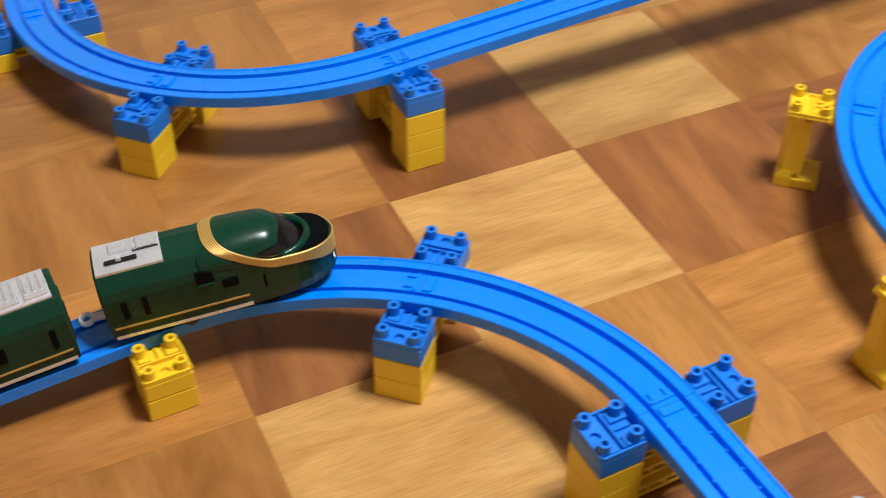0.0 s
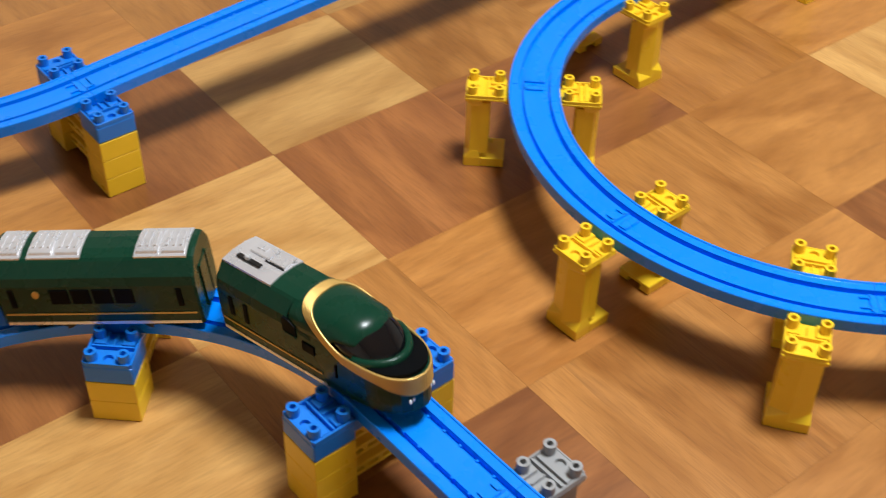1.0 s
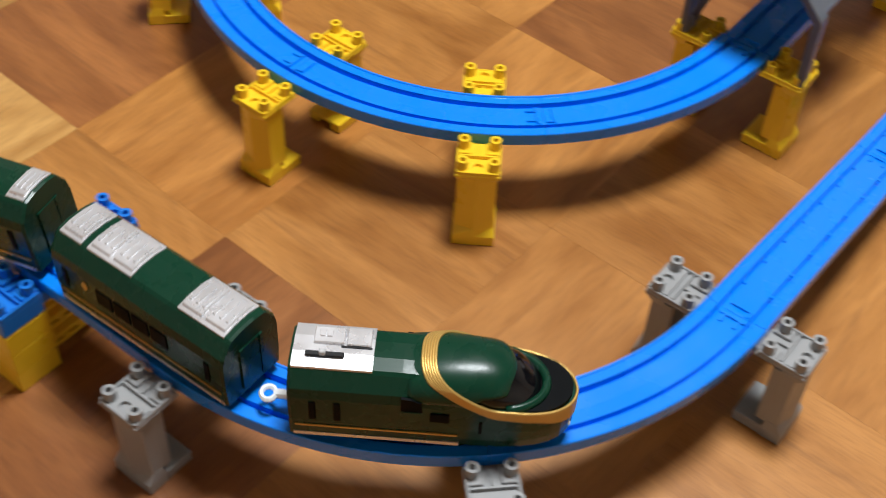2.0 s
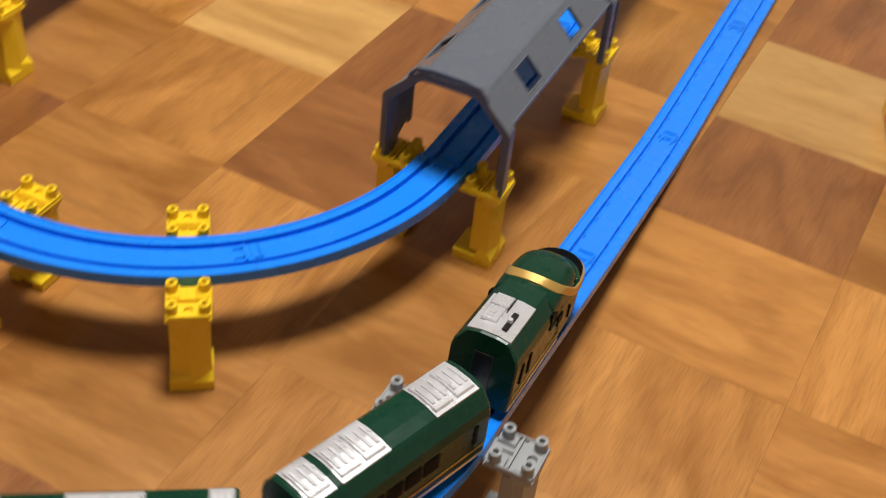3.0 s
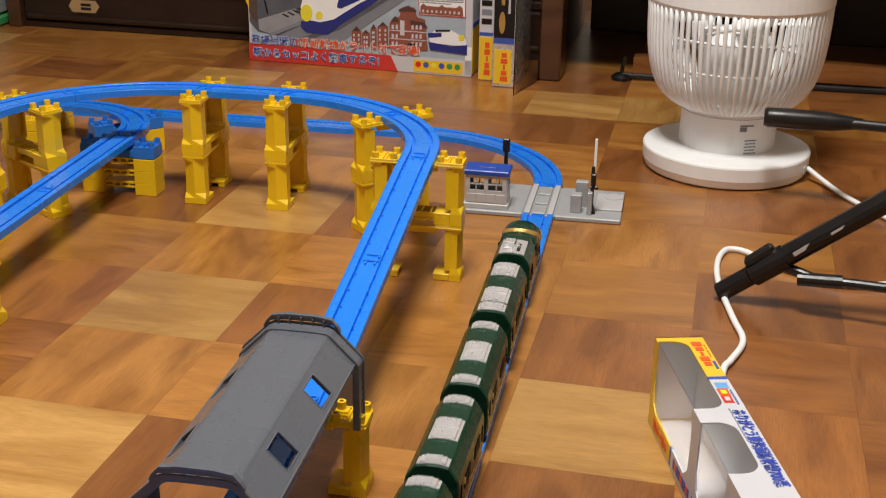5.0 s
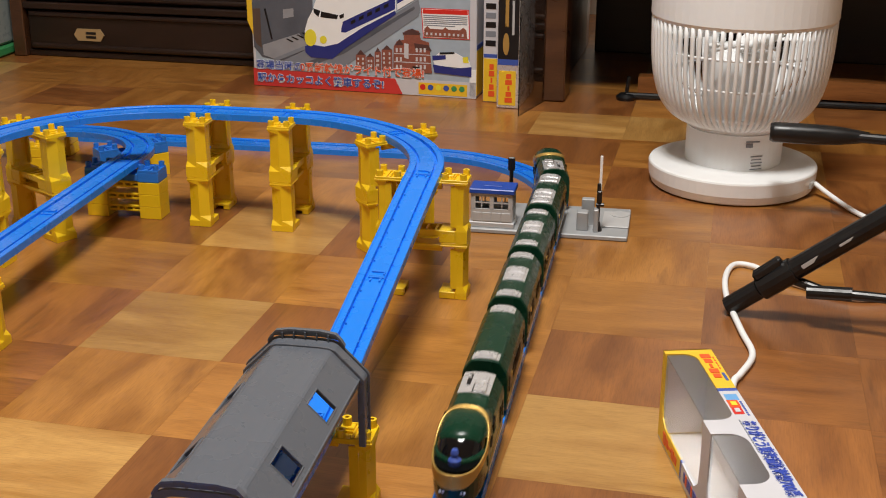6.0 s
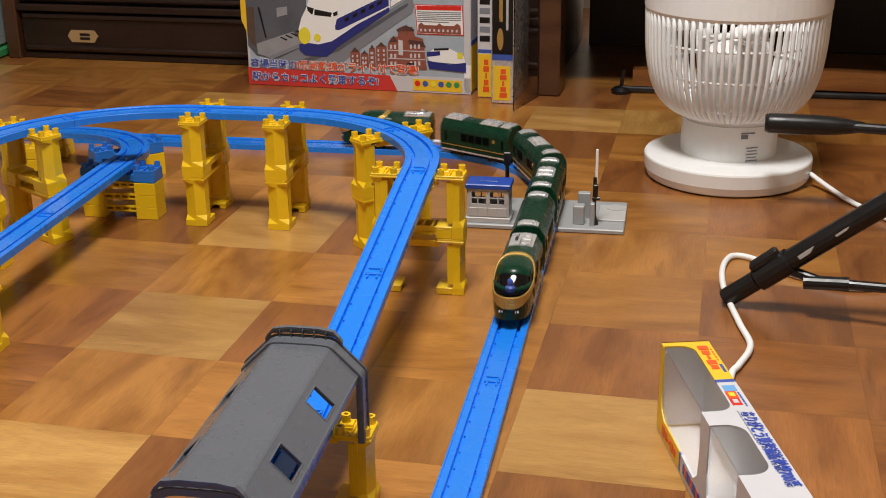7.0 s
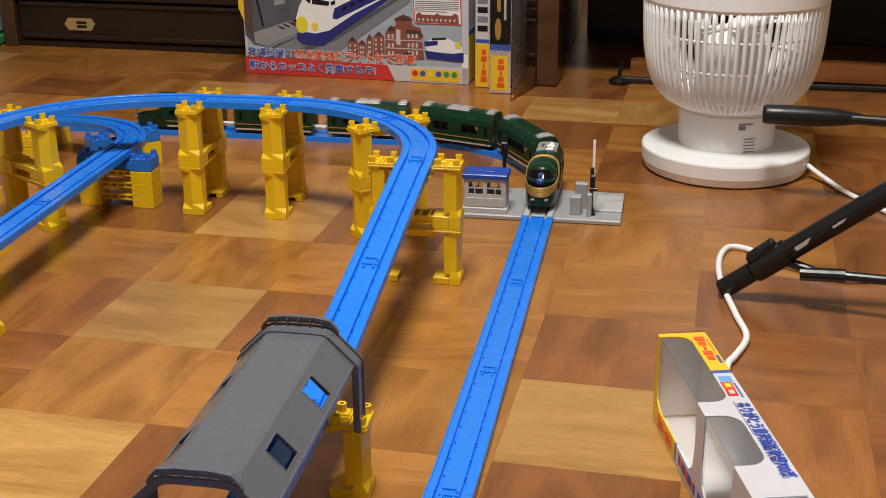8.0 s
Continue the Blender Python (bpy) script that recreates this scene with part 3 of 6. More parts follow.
    for x, f, zt in ((0.082, 0.955, None), (0.092, 0.965, None), (0.100, 0.955, 0.0414), (0.106, 0.935, 0.0400), (0.1105, 0.91, 0.0380), (0.1140, 0.87, 0.0356), (0.1175, 0.79, 0.0330), (0.1203, 0.64, 0.0308), (0.1222, 0.40, 0.0294)):
        top = (roof_z(x) - 0.0008) if zt is None else zt
        zb = base_z(x) - 0.003
        rings.append([(x0 + x, base_w(x) * f * math.copysign(abs(math.cos(t)) ** 0.9, math.cos(t)), zb + (top - zb) * math.sin(t) ** 0.9) for t in [PI * k / 20 for k in range(21)]])
    loft(bm, rings)
    part("windscreen", bm, GLOSS, car, "black glossy wrap-around windscreen", smooth=True)
    bm = bmesh.new()
    tube(bm, [(x0 + 0.1000 + 0.0250 * math.cos(t), 0.0172 * math.sin(t), 0.0292) for t in [-1.35 + 2.7 * k / 20 for k in range(21)]], 0.0024, 8)
    part("windscreen_sill", bm, GREEN, car, "rounded green sill under the windscreen", smooth=True)
    # sunk black deck inside the nose rim
    bm = bmesh.new()
    prism(bm, [(x0 + 0.110, -0.0162)] + [(x0 + 0.117 + 0.0212 * math.cos(t), 0.0162 * math.sin(t)) for t in [-PI / 2 + PI * k / 14 for k in range(15)]] + [(x0 + 0.110, 0.0162)], 0.020, 0.0292, "z")
    part("nose_deck", bm, DARK, car, "black open deck behind the nose rim")
    # gold band of six ribs: over the roof, down the sides and round the nose
    for i in range(6):
        pts = []
        for t, x in ((90, 0.0700), (78, 0.0702), (66, 0.0710), (54, 0.0726), (42, 0.0752), (30, 0.0792), (18, 0.0850), (8, 0.0915)):
            back = 0.00125 * i * min(1.0, 0.25 + t / 60)
            a, b, c = skin(x - back, radians(t), -0.0003)
            pts.append((a, b, c - 0.00055 * i * (1 - t / 90) ** 2))
        for x in (0.099, 0.107, 0.115, 0.122, 0.128, 0.133, 0.1365, 0.1388, 0.1398):
            pts.append((x0 + x + 0.0002, base_w(x) + 0.0003, base_z(x) + 0.0002 - i * float(np.interp(x, (0.094, 0.122, 0.138), (0.00065, 0.00090, 0.00165)))))
        pts.append((x1 + 0.0004, 0.0, base_z(0.140) + 0.0002 - i * 0.00165))
        full = [(a, -b, c) for a, b, c in pts[:0:-1]] + pts if pts[0][1] < 1e-5 else [(a, -b, c) for a, b, c in pts[::-1]] + pts
        full = [q for k, q in enumerate(full) if k == 0 or (Vector(q) - Vector(full[k - 1])).length > 0.0004]
        bm = bmesh.new()
        tube(bm, spline(full, 3), 0.00085, 6)
        part("gold_band_rib", bm, GOLD, car, "gold trim rib", smooth=True)
    # rear roof unit with the switch slot
    bm = bmesh.new()
    roof_plate(bm, x0 + 0.0015, x0 + 0.0405, 0.0122)
    unit = part("roof_unit", bm, SILVER, car, "silver roof unit")
    for xa, ya, w, d in ((0.0185, 0.0045, 0.0150, 0.0090), (0.0330, 0.0045, 0.0120, 0.0100)):
        bm = bmesh.new()
        box(bm, w, d, 0.0014, x0 + xa, ya, 0.0436, 0.0004)
        part("roof_panel", bm, SILVER, unit)
    for k in range(2):
        bm = bmesh.new()
        box(bm, 0.0028, 0.0036, 0.0007, x0 + 0.0150 + 0.0036 * k, 0.0050, 0.0445, 0.0002)
        part("roof_rib", bm, SILVER, unit)
    bm = bmesh.new()
    box(bm, 0.0150, 0.0007, 0.0006, x0 + 0.0320, -0.0010, 0.0433)
    part("roof_groove", bm, BLACK, unit)
    bm = bmesh.new()
    box(bm, 0.019, 0.0032, 0.0012, x0 + 0.017, -0.0058, 0.0433, 0.0005)
    part("switch_slot", bm, BLACK, car)
    bm = bmesh.new()
    box(bm, 0.0032, 0.0026, 0.003, x0 + 0.016, -0.0058, 0.0442, 0.0004)
    part("switch", bm, PALE, car, "small grey power switch")
    side_windows(car, (x0 + 0.012, x0 + 0.024), 0.0034, 0.011, 0.0225)
    side_windows(car, (x0 + 0.074,), 0.0095, 0.0052, 0.0235)
    side_windows(car, (x0 + 0.094,), 0.0016, 0.0075, 0.0190)
    for side in (-1, 1):
        bm = bmesh.new()
        prism(bm, [(x0 + 0.0548, 0.0265), (x0 + 0.0655, 0.0265), (x0 + 0.0650, 0.0318), (x0 + 0.0600, 0.0336), (x0 + 0.0552, 0.0340)], side * 0.0120, side * 0.0193, "y")
        part("vent", bm, DARK, car)
        bm = bmesh.new()
        box(bm, 0.0100, 0.0016, 0.0014, x0 + 0.0602, side * 0.0190, 0.0259, 0.0003)
        part("vent_ledge", bm, GREEN, car)
        bm = bmesh.new()
        for j in (0, 1):
            cyl(bm, 0.0009, 0.0010, 0, 0.0024 * j, 0, 10, None, Matrix.Rotation(PI / 2, 4, "Y"))
        part("headlight", bm, WHITE, car, m=Matrix.Translation((x1 - 0.0022, side * 0.0075 - 0.0013, 0.0150)))
    bm = bmesh.new()
    box(bm, 0.0008, 0.011, 0.024, x0 - 0.0002, 0, 0.0205, 0.0003)
    part("end_door", bm, BLACK, car)
    underframe(car, x0, x0 + 0.086)
    wheels(car, (x0 + 0.030, x0 + 0.045, x0 + 0.082, x0 + 0.094))
    if figure:
        bm = bmesh.new()
        revolve(bm, [(0, 0.0285), (0.0045, 0.0285), (0.0048, 0.0325), (0.0022, 0.0345), (0.0030, 0.0368), (0.0022, 0.0392), (0, 0.0396)], 14)
        part("figurine", bm, BCARD, car, "plain small blue passenger figurine", m=Matrix.Translation((x0 + 0.1275, 0, 0)))
    else:
        coupling(car, x0, -1)
    return car


cars = [end_car(False), mid_car(0), mid_car(1), mid_car(1), mid_car(2), end_car(True)]
for car in cars:
    for o in car.children_recursive:
        if o.name.startswith("wheel"):
            continue
        o.matrix_basis = Matrix.Translation(Vector((1, 1.08, 1.28)) * o.location)
        o.data.transform(Matrix.Diagonal((1, 1.08, 1.28, 1)))
# distance of the train's nose along its line, by time
NOSE = [(0, 1.084), (0.5, 1.219), (1, 1.356), (1.5, 1.488), (2, 1.631), (2.2, 1.684), (3.3, 1.995), (3.5, 2.066), (4, 2.277), (4.5, 2.486), (5, 2.692), (6.5, 3.242), (7, 3.398), (7.5, 3.559), (8, 3.722)]


def train_rows(i):
    back = [HEAD / 2] + [HEAD + GAP + CAR / 2 + k * (CAR + GAP) for k in range(4)] + [2 * HEAD / 2 + HEAD / 2 + 4 * CAR + 5 * GAP]
    rows = []
    for k in range(81):
        t = k / 10
        s = nose_at(t) - back[i]
        ra, rb = {0: (0.060, 0.036), 5: (0.036, 0.060)}.get(i, (0.053, 0.053))
        a, b = train_line.at(s - ra), train_line.at(s + rb)
        d = b - a
        yaw = math.degrees(math.atan2(d.y, d.x))
        pitch = -math.degrees(math.atan2(d.z, math.hypot(d.x, d.y)))
        mid = a + d * (ra / (ra + rb))
        m = pose(mid.x, mid.y, mid.z - 0.0014, 0, pitch, yaw)
        if i == 5:
            m = pose(mid.x, mid.y, mid.z - 0.0014, 0, -pitch, yaw + 180)
        rows.append((t, m))
    return rows


def nose_at(t):
    return float(np.interp(t, [a for a, _ in NOSE], [b for _, b in NOSE]))


# ---- room ----
def wall(name, sx, sy, sz, x, y, z, mat):
    bm = bmesh.new()
    box(bm, sx, sy, sz)
    return solid(name, bm, mat, Matrix.Translation((x, y, z)), "plain off-white papered wall" if "wall" in name else "plain off-white ceiling", "wall" if "wall" in name else "ceiling", "", "structure")


PAPER = plastic("wall_paper", (0.72, 0.68, 0.60), 0.8, scale=8)
wall("wall_north", 5.4, 0.1, 2.4, 0.2, 1.95, 1.2, PAPER)
wall("wall_south", 5.4, 0.1, 2.4, 0.2, -3.25, 1.2, PAPER)
wall("wall_west", 0.1, 5.3, 2.4, -2.45, -0.65, 1.2, PAPER)
wall("wall_east", 0.1, 5.3, 2.4, 2.85, -0.65, 1.2, PAPER)
wall("ceiling", 5.4, 5.3, 0.08, 0.2, -0.65, 2.44, PAPER)

floor = thing("floor", Matrix(), "glossy parquet floor of square honey and reddish wood tiles", "floor", "", "structure")
bm = bmesh.new()
box(bm, 5.3, 5.2, 0.02, 0.2, -0.65, -0.0165)
part("underlay", bm, W_DARK, floor)

LIGHT_AT = {(-1, -8), (-1, -3), (-1, -1), (2, -2), (-2, -7), (-3, -6), (-1, 1), (1, 5), (-5, 3), (3, 4), (-4, -5), (0, -10), (2, 5), (-3, 5), (-6, 1), (1, -10)}
DARK_AT = {(2, -1), (-2, -6), (-2, -8), (-3, -7), (0, -3), (0, -4), (2, -3), (3, 0), (0, 1), (-2, 1), (-2, -2), (0, -7), (-2, -5), (0, -1), (3, 2), (1, 6), (-2, -1), (3, -1), (2, 3), (0, 3), (-4, 2), (-1, 4), (4, 1), (-5, 5),
           (1, 4), (4, 2), (4, 3), (4, 4), (-1, 4), (4, -1), (-3, -2), (5, 2), (1, -8), (3, -6), (3, -2), (4, -2), (4, 0), (5, -1), (5, 0), (4, -3), (0, -8)}
tile_mesh = {}
for key, mat in (("light", W_LIGHT), ("honey", W_MID), ("dark", W_DARK)):
    bm = bmesh.new()
    g = TILE / 2 - 0.00006
    ring = [[(-a, -a, z), (a, -a, z), (a, a, z), (-a, a, z)] for a, z in ((g, -0.006), (g, 0.0))]
    loft(bm, ring)
    tile_mesh[key] = mesh_of("tile", bm, mat)
rnd = random.Random(4)


def tile_key(i, j):
    if (i, j) in LIGHT_AT:
        return "light"
    if (i, j) in DARK_AT:
        return "dark"
    return rnd.choice(("honey", "honey", "honey", "honey", "dark", "light") if j < -9 or j > 3 or i > 3 or i < -3 else ("honey",))


def lay_tiles():
    rest = bmesh.new()
    for i in range(-16, 19):
        for j in range(-21, 13):
            x, y = (i + 0.5) * TILE, (j + 0.5) * TILE
            turn = 0.0 if (i + j) % 2 == 0 else PI / 2
            if -7 <= i <= 6 and -10 <= j <= 9:
                ob = new("tile", tile_mesh[tile_key(i, j)])
                ob.parent = floor
                ob.matrix_basis = Matrix.Translation((x, y, 0.0)) @ Matrix.Rotation(turn + rnd.choice((0, PI)), 4, "Z")
            else:
                g = TILE / 2 - 0.0003
                vs = [rest.verts.new((x + a * g, y + b * g, z)) for z in (0.0, -0.006) for a, b in ((-1, -1), (1, -1), (1, 1), (-1, 1))]
                rest.faces.new(vs[:4])
                for k in range(4):
                    rest.faces.new((vs[k], vs[k + 4], vs[(k + 1) % 4 + 4], vs[(k + 1) % 4]))
    tagged(part("outer_tiles", rest, W_MID, floor), "", "", "", "stuff")


# ---- tunnel over the straight by the low bend ----
def tunnel():
    m = loop_line.frame_at(0.0)
    m = Matrix.Translation((m.translation.x, m.translation.y, 0)) @ m.to_3x3().to_4x4()
    t = thing("tunnel", m, "grey plastic toy tunnel with slanted roof and square windows", "toy tunnel")
    a, b = -0.0060, 0.2010
    TW, EW, TZ, EZ = 0.0225, 0.0455, 0.1385, 0.1160
    PW, PZ = 0.0425, 0.1182     # lower edge of the slanted panels
    bm = bmesh.new()
    arch = [(-TW - 0.0016, TZ - 0.0019), (-TW - 0.0007, TZ - 0.0007), (-TW + 0.0008, TZ + 0.0002), (-TW * 0.85, TZ + 0.0009), (-TW * 0.5, TZ + 0.0013), (TW * 0.5, TZ + 0.0013), (TW * 0.85, TZ + 0.0009), (TW - 0.0008, TZ + 0.0002),
            (TW + 0.0007, TZ - 0.0007), (TW + 0.0016, TZ - 0.0019)]
    prism(bm, arch + [(p, q - 0.0022) for p, q in arch[::-1]], a, b)
    part("roof", bm, GREYD2, t)
    sl = math.hypot(PW - TW, TZ - PZ)
    for side in (-1, 1):
        ang = math.atan2(TZ - PZ, PW - TW)
        # panel space: x along, y down the slope
        pm = Matrix.Translation((0, side * TW, TZ)) @ (Matrix.Rotation(-ang, 4, "X") if side > 0 else Matrix.Rotation(ang, 4, "X"))
        bm = bmesh.new()
        wins = ((0.0380, 0.0608), (0.1190, 0.1420))
        v0, v1 = 0.0060, 0.0245
        L = sl + 0.001
        xs = [a] + [x for w in wins for x in w] + [b]
        ys = [0.0016, v0, v1, L]
        grid = {(p, q): bm.verts.new(pm @ Vector((x, side * y, 0))) for p, x in enumerate(xs) for q, y in enumerate(ys)}
        for p in range(len(xs) - 1):
            for q in range(3):
                if not (q == 1 and p % 2 == 1):
                    bm.faces.new((grid[p, q], grid[p + 1, q], grid[p + 1, q + 1], grid[p, q + 1]))
        bmesh.ops.recalc_face_normals(bm, faces=bm.faces[:])
        if sum(f.normal.z for f in bm.faces) < 0:
            bmesh.ops.reverse_faces(bm, faces=bm.faces[:])
        bmesh.ops.solidify(bm, geom=bm.faces[:], thickness=0.0022)
        part("side_panel", bm, GREYD2, t)
        for w0, w1 in wins:
            bm = bmesh.new()
            for x0, x1, y0, y1 in ((w0 - 0.0012, w1 + 0.0012, v0 - 0.0012, v0), (w0 - 0.0012, w1 + 0.0012, v1, v1 + 0.0012), (w0 - 0.0012, w0, v0, v1), (w1, w1 + 0.0012, v0, v1)):
                box(bm, x1 - x0, y1 - y0, 0.0034, (x0 + x1) / 2, side * (y0 + y1) / 2, -0.0010, 0.0005, pm)
            part("window_frame", bm, GREYD2, t)
        bm = bmesh.new()
        box(bm, b - a, 0.0020, 0.0040, (a + b) / 2, side * (PW + 0.0002), PZ - 0.0022, 0.0005)
        part("eave", bm, GREYD2, t)

    def hoop(grow, z_foot):
        """Outline of the portal, grown outwards, from foot to foot."""
        g = grow
        half = [(EW + g, z_foot), (EW + g, EZ + 0.4 * g), (EW - 0.0015 + 0.9 * g, EZ + 0.0020 + 0.7 * g), (TW + 0.0020 + 0.5 * g, TZ - 0.0006 + 0.9 * g), (TW - 0.0020 + 0.3 * g, TZ + 0.0012 + g), (TW * 0.5, TZ + 0.0018 + g)]
        return [(-y, z) for y, z in half] + [(y, z) for y, z in half[::-1]]

    for x0, out, foot in ((a - 0.002, -1, 0.0650), (b - 0.002, 1, 0.0610)):
        for name, xa, xb, g, inset in (("portal", x0 - 0.0035, x0 + 0.0075, 0.0012, -0.0042), ("portal_lip", x0 + (-0.0055 if out < 0 else 0.0076), x0 + (-0.0036 if out < 0 else 0.0095), 0.0024, -0.0030)):
            bm = bmesh.new()
            prism(bm, hoop(g, foot) + hoop(inset, foot)[::-1], xa, xb)
            bmesh.ops.bevel(bm, geom=bm.edges[:], offset=0.0005, segments=1, affect="EDGES")
            part(name, bm, GREYD2 if name == "portal" else GREYD, t)
        xc = x0 + (-0.0045 if out < 0 else 0.0085)
        bm = bmesh.new()
        under = [(TW + 0.0062, TZ - 0.0040), (TW + 0.0020, TZ + 0.0040), (TW * 0.5, TZ + 0.0056)]
        over = [(TW + 0.0072, TZ - 0.0008), (TW + 0.0050, TZ + 0.0030), (TW + 0.0006, TZ + 0.0078), (TW * 0.5, TZ + 0.0096)]
        outline = [(-y, z) for y, z in over] + [(y, z) for y, z in over[::-1]] + [(y, z) for y, z in under] + [(-y, z) for y, z in under[::-1]]
        prism(bm, outline, xc - 0.0011, xc + 0.0011)
        wallp = part("parapet", bm, GREYD, t, "thin raised parapet over the portal")
        bm = bmesh.new()
        cap = [(-y, z) for y, z in over] + [(y, z) for y, z in over[::-1]]
        prism(bm, [(y, z + 0.0009) for y, z in cap] + [(y * 0.99, z - 0.0007) for y, z in cap[::-1]], xc - 0.0019, xc + 0.0019)
        part("coping", bm, GREYD2, wallp)
        for k in (-2, -1, 0, 1, 2):
            bm = bmesh.new()
            box(bm, 0.0026, 0.0010, 0.0052, xc - out * 0.0020, k * 0.0088, TZ + 0.0064 - 0.0006 * abs(k))
            part("rib", bm, GREYD2, wallp)
    bm = bmesh.new()
    prism(bm, [(a + 0.004, 0.0650), (a + 0.014, 0.0650), (a + 0.014, 0.0700), (a + 0.030, 0.0780), (a + 0.030, 0.0720), (a + 0.036, 0.0720), (a + 0.036, EZ), (a + 0.004, EZ)], EW - 0.0022, EW - 0.0002, "y")
    part("leg_panel", bm, GREYD, t)
    return t


GREYD2 = plastic("slate_grey_plastic", (0.112, 0.124, 0.148), 0.28, grain=0.06, scale=30, coat=0.2)
tunnel()


# ---- level crossing with the guard's hut ----
def crossing():
    o = train_line.frame_at(train_line.joint[15])
    m = Matrix.Translation((o.translation.x, o.translation.y, 0)) @ o.to_3x3().to_4x4()
    c = thing("level_crossing", m, "light grey toy level crossing with blue-roofed hut and barrier", "toy crossing")
    L = 0.112
    bm = bmesh.new()
    for y0, y1 in ((0.020, 0.100), (-0.102, -0.020)):
        box(bm, L, y1 - y0, 0.006, L / 2, (y0 + y1) / 2, 0.0032, 0.0012)
    box(bm, L, 0.040, 0.0045, L / 2, 0, 0.0026)
    part("base_plate", bm, GREY3, c)
    bm = bmesh.new()
    for y in (-0.0145, 0.0145):
        box(bm, L - 0.001, 0.007, 0.0035, L / 2, y, 0.0068, 0.0005)
    part("running_strip", bm, PALE, c)
    bm = bmesh.new()
    for k in range(3):
        box(bm, 0.030, 0.017, 0.003, 0.018 + 0.037 * k, 0, 0.0058, 0.0008)
    part("road_plate", bm, GREY3, c)
    # hut: local y is to the left of travel
    bm = bmesh.new()
    panels = []
    x0, x1, y0, y1, z0, z1 = 0.008, 0.038, 0.042, 0.093, 0.006, 0.050
    box(bm, x1 - x0 + 0.006, y1 - y0 + 0.006, 0.007, (x0 + x1) / 2, (y0 + y1) / 2, z0 + 0.0035, 0.0008)
    for wx in (x0, x1):
        box(bm, 0.002, y1 - y0, 0.019, wx, (y0 + y1) / 2, z0 + 0.0145)
        box(bm, 0.002, y1 - y0, 0.004, wx, (y0 + y1) / 2, z1 - 0.002)
        n = 2
        w = (y1 - y0)
        for k in range(n + 1):
            box(bm, 0.002, 0.005, 0.017, wx, y0 + 0.0025 + (w - 0.005) * k / n, z0 + 0.032)
        for k in range(n):
            yc = y0 + w * (k + 0.5) / n
            box(bm, 0.0012, 0.0014, 0.017, wx, yc, z0 + 0.032)
            box(bm, 0.0012, w / n, 0.0014, wx, yc, z0 + 0.032)
        for k in range(4):
            panels.append((wx + (-0.0012 if wx == x0 else 0.0012), y0 + 0.0072 + k * 0.0122, z0 + 0.014))
    for wy in (y0, y1):
        box(bm, x1 - x0, 0.002, 0.022, (x0 + x1) / 2, wy, z0 + 0.016)
        box(bm, x1 - x0, 0.002, 0.004, (x0 + x1) / 2, wy, z1 - 0.002)
        for k in range(3):
            box(bm, 0.005, 0.002, 0.017, x0 + 0.0025 + (x1 - x0 - 0.005) * k / 2, wy, z0 + 0.033)
    hut = part("hut", bm, PALE, c, "pale grey hut with framed windows")
    for at in panels:
        bm = bmesh.new()
        box(bm, 0.0012, 0.0110, 0.011, *at, 0.0003)
        part("wall_panel", bm, PALE, hut)
    bm = bmesh.new()
    box(bm, x1 - x0 + 0.006, y1 - y0 + 0.006, 0.0062, (x0 + x1) / 2, (y0 + y1) / 2, z1 + 0.0031, 0.0010)
    roof = part("hut_roof", bm, BLUE3, c, "deep blue flat roof")
    bm = bmesh.new()
    box(bm, 0.010, 0.022, 0.0012, (x0 + x1) / 2, (y0 + y1) / 2, z1 + 0.0066, 0.0003)
    part("roof_hatch", bm, BLUE3, roof)
    bm = bmesh.new()
    cyl(bm, 0.0026, 0.070, 0.075, 0.052, 0.0405, 10)
    box(bm, 0.004, 0.009, 0.018, 0.075, 0.052, 0.070, 0.001, Matrix())
    cyl(bm, 0.0045, 0.012, 0.075, 0.052, 0.012, 10)
    part("signal_mast", bm, BLACK, c)
    for dims in ((0.014, 0.014, 0.024, 0.022, -0.045, 0.018), (0.010, 0.016, 0.034, 0.045, -0.050, 0.0225), (0.010, 0.006, 0.030, 0.016, -0.062, 0.0205)):
        bm = bmesh.new()
        box(bm, *dims, 0.001)
        part("relay_box", bm, GREY3, c)
    bm = bmesh.new()
    cyl(bm, 0.0023, 0.062, 0.020, -0.064, 0.036, 10)
    box(bm, 0.006, 0.006, 0.016, 0.020, -0.065, 0.050, 0.001)
    box(bm, 0.005, 0.010, 0.004, 0.020, -0.066, 0.040, 0.0008)
    cyl(bm, 0.0060, 0.012, 0.020, -0.064, 0.012, 12, 0.0026)
    part("barrier_post", bm, BLACK, c)
    bm = bmesh.new()
    box(bm, 0.0016, 0.0034, 0.066, 0.023, -0.0655, 0.069, 0.0005, Matrix())
    part("barrier_arm", bm, WHITE, c, "white raised barrier arm")
    bm = bmesh.new()
    box(bm, 0.060, 0.034, 0.0022, 0.062, -0.085, 0.0073, 0.0006)
    cyl(bm, 0.012, 0.003, 0.080, -0.089, 0.0078, 20)
    part("pedestrian_plate", bm, PALE, c)
    return c


GREY3 = plastic("mid_grey_plastic", (0.36, 0.37, 0.38), 0.42)
BLUE3 = plastic("deep_blue_plastic", (0.015, 0.07, 0.42), 0.35)
crossing()


